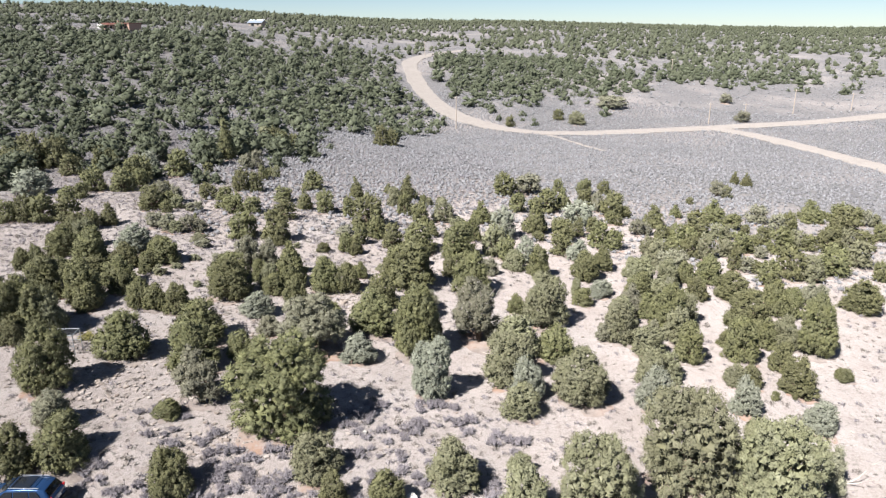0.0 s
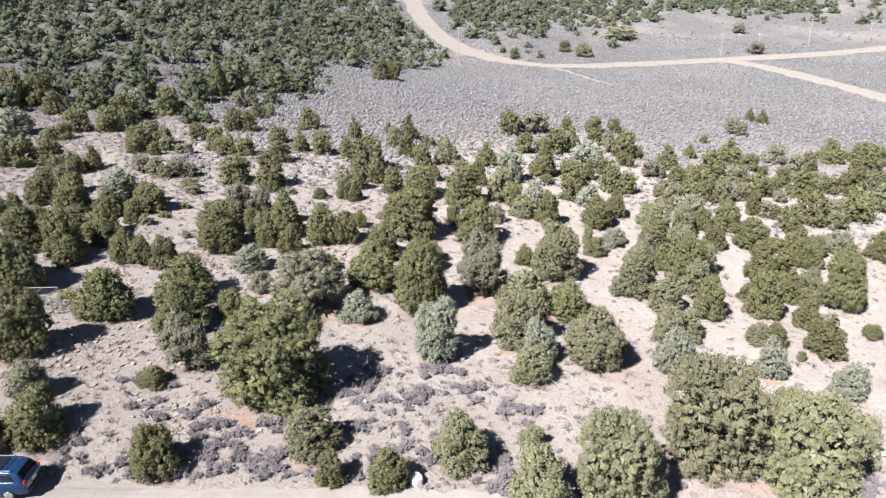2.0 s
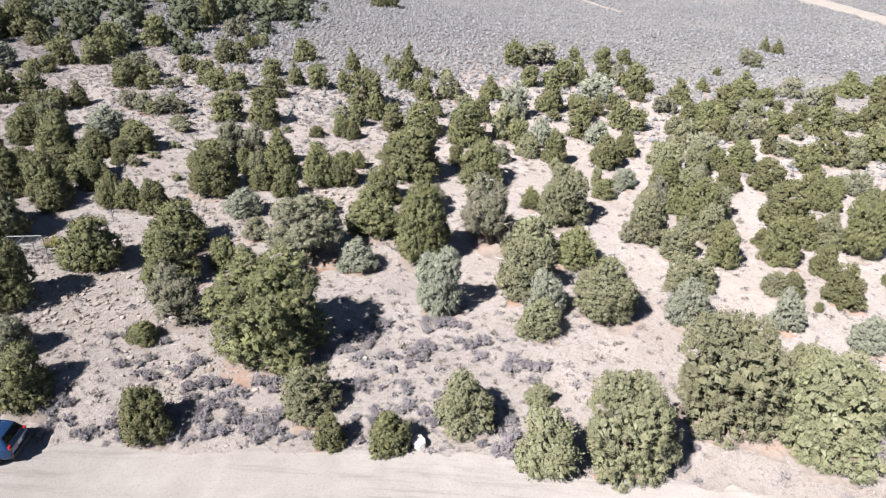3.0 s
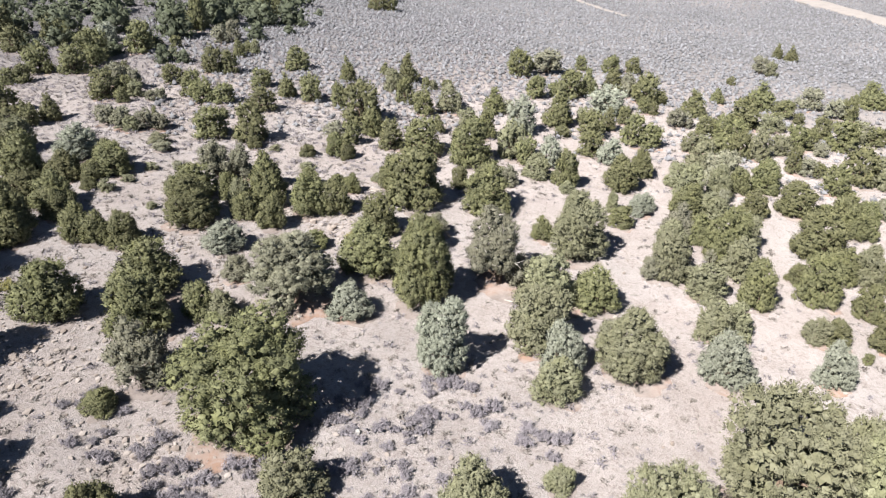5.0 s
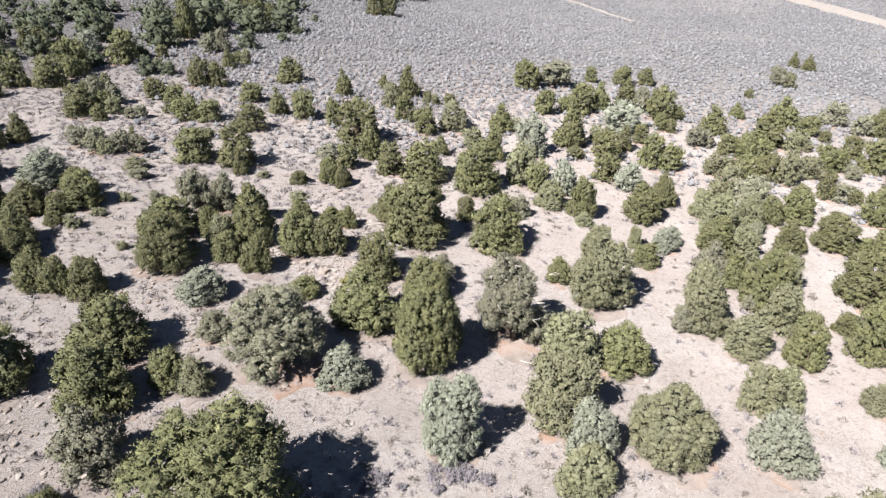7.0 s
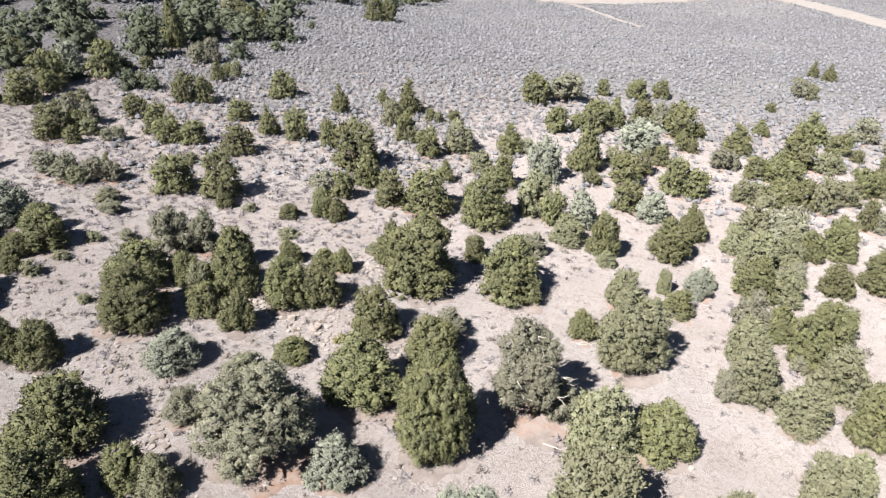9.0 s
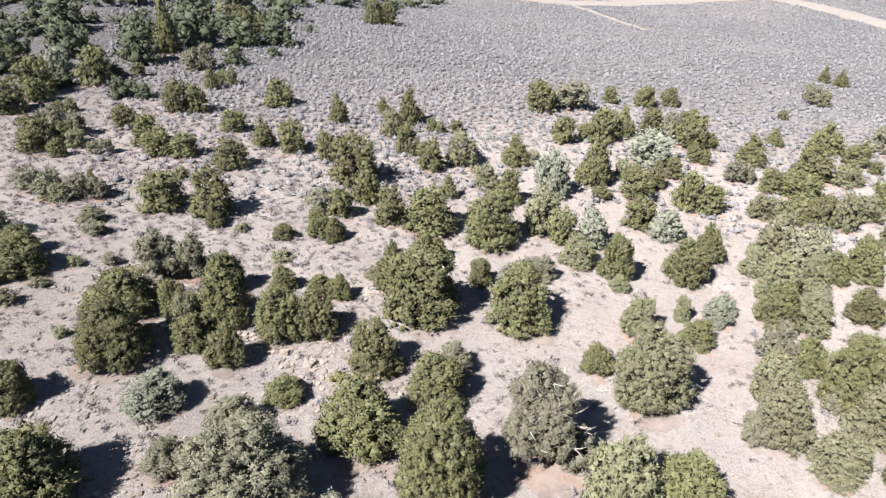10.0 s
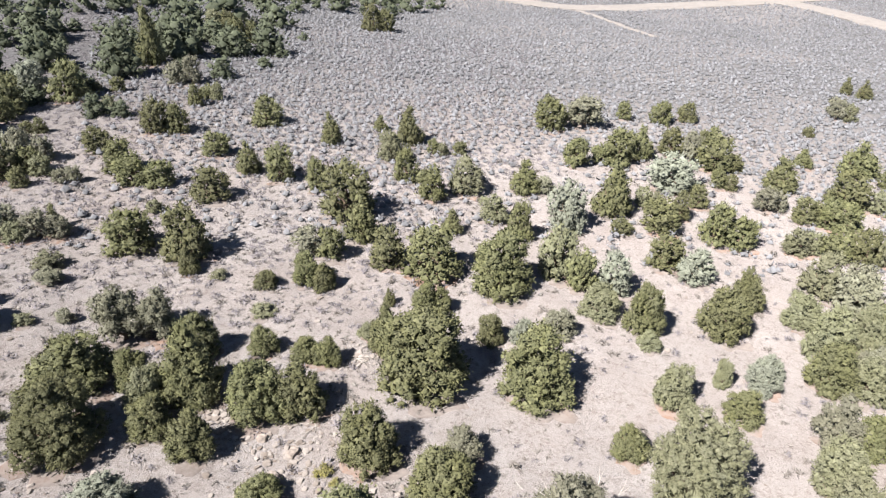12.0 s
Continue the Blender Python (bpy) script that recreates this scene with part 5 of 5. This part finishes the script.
def long_house(m):
    root = new("house")
    tagged(root, "long low pinkish adobe house with a white wing", "house")
    win = [("window", q, 0.9, 1.5, 1.2) for q in (-6.5, -3.5, 3.5, 6.0)] + [("door", 0.2, 0.0, 1.1, 2.1)]
    wall_block("main_wall", root, (17, 8, 3.2), (2, 0, 0), ADOBE, win)
    wall_block("wing_wall", root, (6, 6, 3.0), (-9.5, 1, 0), WHITE, [("window", 0, 0.9, 1.4, 1.2)], "white stucco wing")
    bm = bmesh.new()
    box(bm, (17.8, 8.8, 0.35), (2, 0, 3.37), (0, 0, 0), 0.05)
    roof = part("roof", bm, ROOFING, root, "flat brown-red roof")
    bm = bmesh.new()
    box(bm, (0.9, 0.9, 1.1), (-1.5, 1, 4.1), (0, 0, 0), 0.05)
    part("chimney", bm, ADOBE, roof)
    bm = bmesh.new()
    box(bm, (14, 2.2, 0.2), (2, -5.1, 2.75))
    porch = part("porch_roof", bm, ROOFING, root)
    for q in (-6.5, -2.2, 2.2, 6.5):
        rod_part("porch_post", (2 + q, -6.0, 0), (2 + q, -6.0, 2.7), 0.11, WOOD, porch)
    root.matrix_basis = m
    return root


def shed(m):
    root = new("shed")
    tagged(root, "small building with a blue-grey metal gable roof", "building")
    wall_block("wall", root, (11, 8, 3.0), (0, 0, 0), WOOD, [("door", -2.0, 0.0, 2.4, 2.4), ("window", 2.5, 1.0, 1.6, 1.1)])
    for side, tilt in ((-1, 24), (1, -24)):
        bm = bmesh.new()
        box(bm, (13.0, 5.4, 0.12), (0, side * 2.35, 3.95), (-tilt * -1, 0, 0))
        part("roof_slope", bm, TIN, root, "blue-grey metal roof slope")
    bm = bmesh.new()
    for x in (-5.4, 5.4):
        hull(bm, [[(x - 0.08, -4, 3.0), (x - 0.08, 4, 3.0), (x - 0.08, 0, 4.8)], [(x + 0.08, -4, 3.0), (x + 0.08, 4, 3.0), (x + 0.08, 0, 4.8)]])
    part("gable", bm, WOOD, root)
    root.matrix_basis = m
    return root


def boulder(x, y, size, words, seed):
    rng = np.random.default_rng(seed)
    v, f = BALL2[0] * (1 + rng.normal(0, 0.07, (len(BALL2[0]), 1))), BALL2[1]
    heap = Heap()
    heap.add(np.clip(v, -0.74, 0.74) * np.array(size) * 0.6, f)
    ob = heap.mesh("boulder", ROCK if "buff" in words else PALESTONE)
    ob.matrix_basis = at_ground(x, y, 40 * seed) @ Matrix.Translation((0, 0, size[2] * 0.25))
    return tagged(ob, words, "boulder", "boulders")


def dead_wood(name, x, y, branches, reach, thick, up, seed, words):
    """A bleached snag or fallen branch."""
    rng = np.random.default_rng(seed)
    heap = Heap()
    for k in range(branches):
        turn = rng.uniform(0, 6.283)
        end = limb(heap, rng, (rng.normal(0, 0.1), rng.normal(0, 0.1), 0.03), (math.cos(turn), math.sin(turn), up * rng.uniform(0.3, 1)), reach * rng.uniform(0.6, 1), thick, 4, 0.2)
        for j in range(2):
            limb(heap, rng, end, (math.cos(turn) + rng.normal(0, 0.5), math.sin(turn) + rng.normal(0, 0.5), up * rng.uniform(0.2, 1)), reach * 0.4, thick * 0.4, 3, 0.3)
    ob = heap.mesh(name, DEAD)
    ob.matrix_basis = at_ground(x, y)
    return tagged(ob, words, "dead wood")


ROCK = plain("buff sandstone block", (0.30, 0.25, 0.215), 0.95, 0, 0.35, 5)
PALESTONE = plain("pale limestone", (0.46, 0.43, 0.40), 0.9, 0, 0.25, 6)

crossover_car(at_ground(-24.65, 32.75, 2) @ Matrix.Translation((0, 0, 0.04)))
wire_rack(at_ground(-31.3, 49.7, 4))
long_house(at_ground(-172, 366, -20) @ Matrix.Translation((0, 0, -0.2)))
shed(at_ground(-162, 582, -10) @ Matrix.Translation((0, 0, -0.2)))
for place in ((-1.2, 262.8, 12.0), (97.2, 276.8, 8.2), (143.8, 308.1, 10.4), (124.6, 425.9, 8.8), (171.2, 313.4, 7.5), (114.9, 287.0, 7.0), (-23.1, 479.2, 9.0)):
    power_pole(*place)
boulder(-2.65, 34.5, (0.9, 0.7, 0.75), "white limestone boulder at the edge of the road", 3)
boulder(-6.3, 41.0, (0.42, 0.33, 0.3), "pale limestone boulder among grey brush", 5)
boulder(-11.3, 64.2, (0.7, 0.5, 0.45), "buff sandstone boulder on a broken ledge", 6)
boulder(-11.9, 62.6, (0.8, 0.6, 0.4), "buff sandstone boulder on a broken ledge", 8)
boulder(-13.0, 65.0, (0.6, 0.45, 0.4), "buff sandstone boulder on a broken ledge", 9)
dead_wood("fallen_branch", 2.2, 55.3, 1, 1.5, 0.05, 0.0, 4, "bleached fallen branch lying on bare soil")
dead_wood("snag", 26.0, 40.4, 5, 1.8, 0.07, 0.9, 12, "bleached white forked snag among grey brush")
dead_wood("brush_pile", -9.0, 72.2, 16, 1.5, 0.025, 0.35, 14, "pile of bleached bare branches on the ground")
dead_wood("fallen_branch", -10.6, 66.2, 5, 1.2, 0.03, 0.1, 15, "bleached fallen branch on bare soil")
dead_wood("fallen_branch", -6.7, 61.8, 6, 1.0, 0.02, 0.3, 17, "bare grey branch beside a juniper")


# ---- single sage bushes on the bank above the road ----
def sage_bush_model(seed, material, name, words):
    rng = np.random.default_rng(seed)
    heap = Heap()
    for k in range(9):
        turn, out = k * 2.4 + rng.normal(0, 0.3), 0.36 * math.sqrt(k / 9)
        c = np.array([out * math.cos(turn), out * math.sin(turn), 0.16 + rng.uniform(-0.06, 0.06)])
        heap.add(BALL1[0] * np.array([0.09, 0.09, 0.10]) * (1 + rng.normal(0, 0.2, (12, 1))) + c, BALL1[1])
        d = unit(rng.normal(0, 1, (46, 3)) + np.array([math.cos(turn) * out, math.sin(turn) * out, 0.9]))
        at = c + d * np.array([0.17, 0.17, 0.21]) * rng.uniform(0.4, 1.2, (46, 1))
        at[:, 2] = np.maximum(at[:, 2], 0.01)
        heap.add(*sprays(rng, at, d + np.array([0, 0, 0.4]), 0.16, 0.026))
    for k in range(8):
        limb(heap, rng, (0, 0, 0), (rng.normal(), rng.normal(), 0.9), 0.5, 0.012, 3)
    ob = heap.mesh(name, material)
    return tagged(ob, words, "sagebrush", "sage bushes on the bank")


def sage_bushes():
    rng = np.random.default_rng(81)
    models = {}
    # a belt along the road's edge, loose groups above it, and a few by the wheel track on the east
    clumps = [(-6.4, 44.8), (-5.1, 45.0), (-2.9, 42.1), (-4.8, 41.3), (-3.7, 41.1), (-7.4, 40.9), (-6.8, 43.1), (-2.1, 45.5), (-1.0, 45.6), (0.2, 43.5), (2.9, 42.4), (3.8, 42.2), (-4.9, 39.0), (-6.8, 38.2), (-5.1, 36.5), (-2.8, 37.2), (-1.2, 39.0), (2.2, 36.0), (-2.1, 35.9), (1.4, 37.3)]
    clumps += [(-22.0, 35.6), (-22.9, 35.3), (-19.8, 34.5), (-18.9, 34.3), (-15.0, 35.2), (-13.9, 35.2), (-12.0, 35.6), (-11.0, 35.2), (-20.4, 41.9), (-18.9, 41.6), (-16.6, 39.1), (-14.4, 37.8), (-18.7, 38.9), (-12.9, 36.6), (-11.4, 38.2), (23.5, 37.7), (22.6, 36.5), (14.5, 37.5), (11.2, 35.4)]
    x, y = [rng.uniform(-20.5, 3.5, 60)], [34.1 + rng.exponential(0.5, 60)]
    for cx, cy in clumps:
        x.append(cx + rng.normal(0, 0.65, 7))
        y.append(cy + rng.normal(0, 0.5, 7))
    x, y = np.concatenate(x), np.concatenate(y)
    w = rng.uniform(0.55, 1.35, len(x))
    for i in thin(rng, x, y, w * 0.55):
        if near_road(x[i], y[i]) or math.hypot(x[i] + 2.65, y[i] - 34.4) < 1.1 or any(math.hypot(x[i] - p, y[i] - q) < 0.42 * s for p, q, s in LITTERED):
            continue
        k = int(rng.integers(5))
        m = at_ground(x[i], y[i], float(rng.uniform(0, 360))) @ Matrix.Diagonal((w[i], w[i], w[i] * rng.uniform(0.7, 1.0), 1))
        if k not in models:
            models[k] = sage_bush_model(90 + k, LAVENDER, "sage_bush", "grey lavender sagebrush bush on the sandy bank")
            models[k].matrix_basis = m
        else:
            s = models[k].scale
            copy_thing(models[k], m @ Matrix.Diagonal((1 / s[0], 1 / s[1], 1 / s[2], 1)))


sage_bushes()
for x, y, w in ((-9.6, 63.0, 1.1), (-9.0, 62.4, 0.7), (-30.8, 52.3, 1.5)):
    ob = sage_bush_model(int(99 + w * 10), YELLOW, "rabbitbrush", "yellow-green rabbitbrush on bare soil")
    ob.matrix_basis = at_ground(x, y) @ Matrix.Diagonal((w, w, w, 1))
    tagged(ob, category="shrub", group="yellow shrubs")
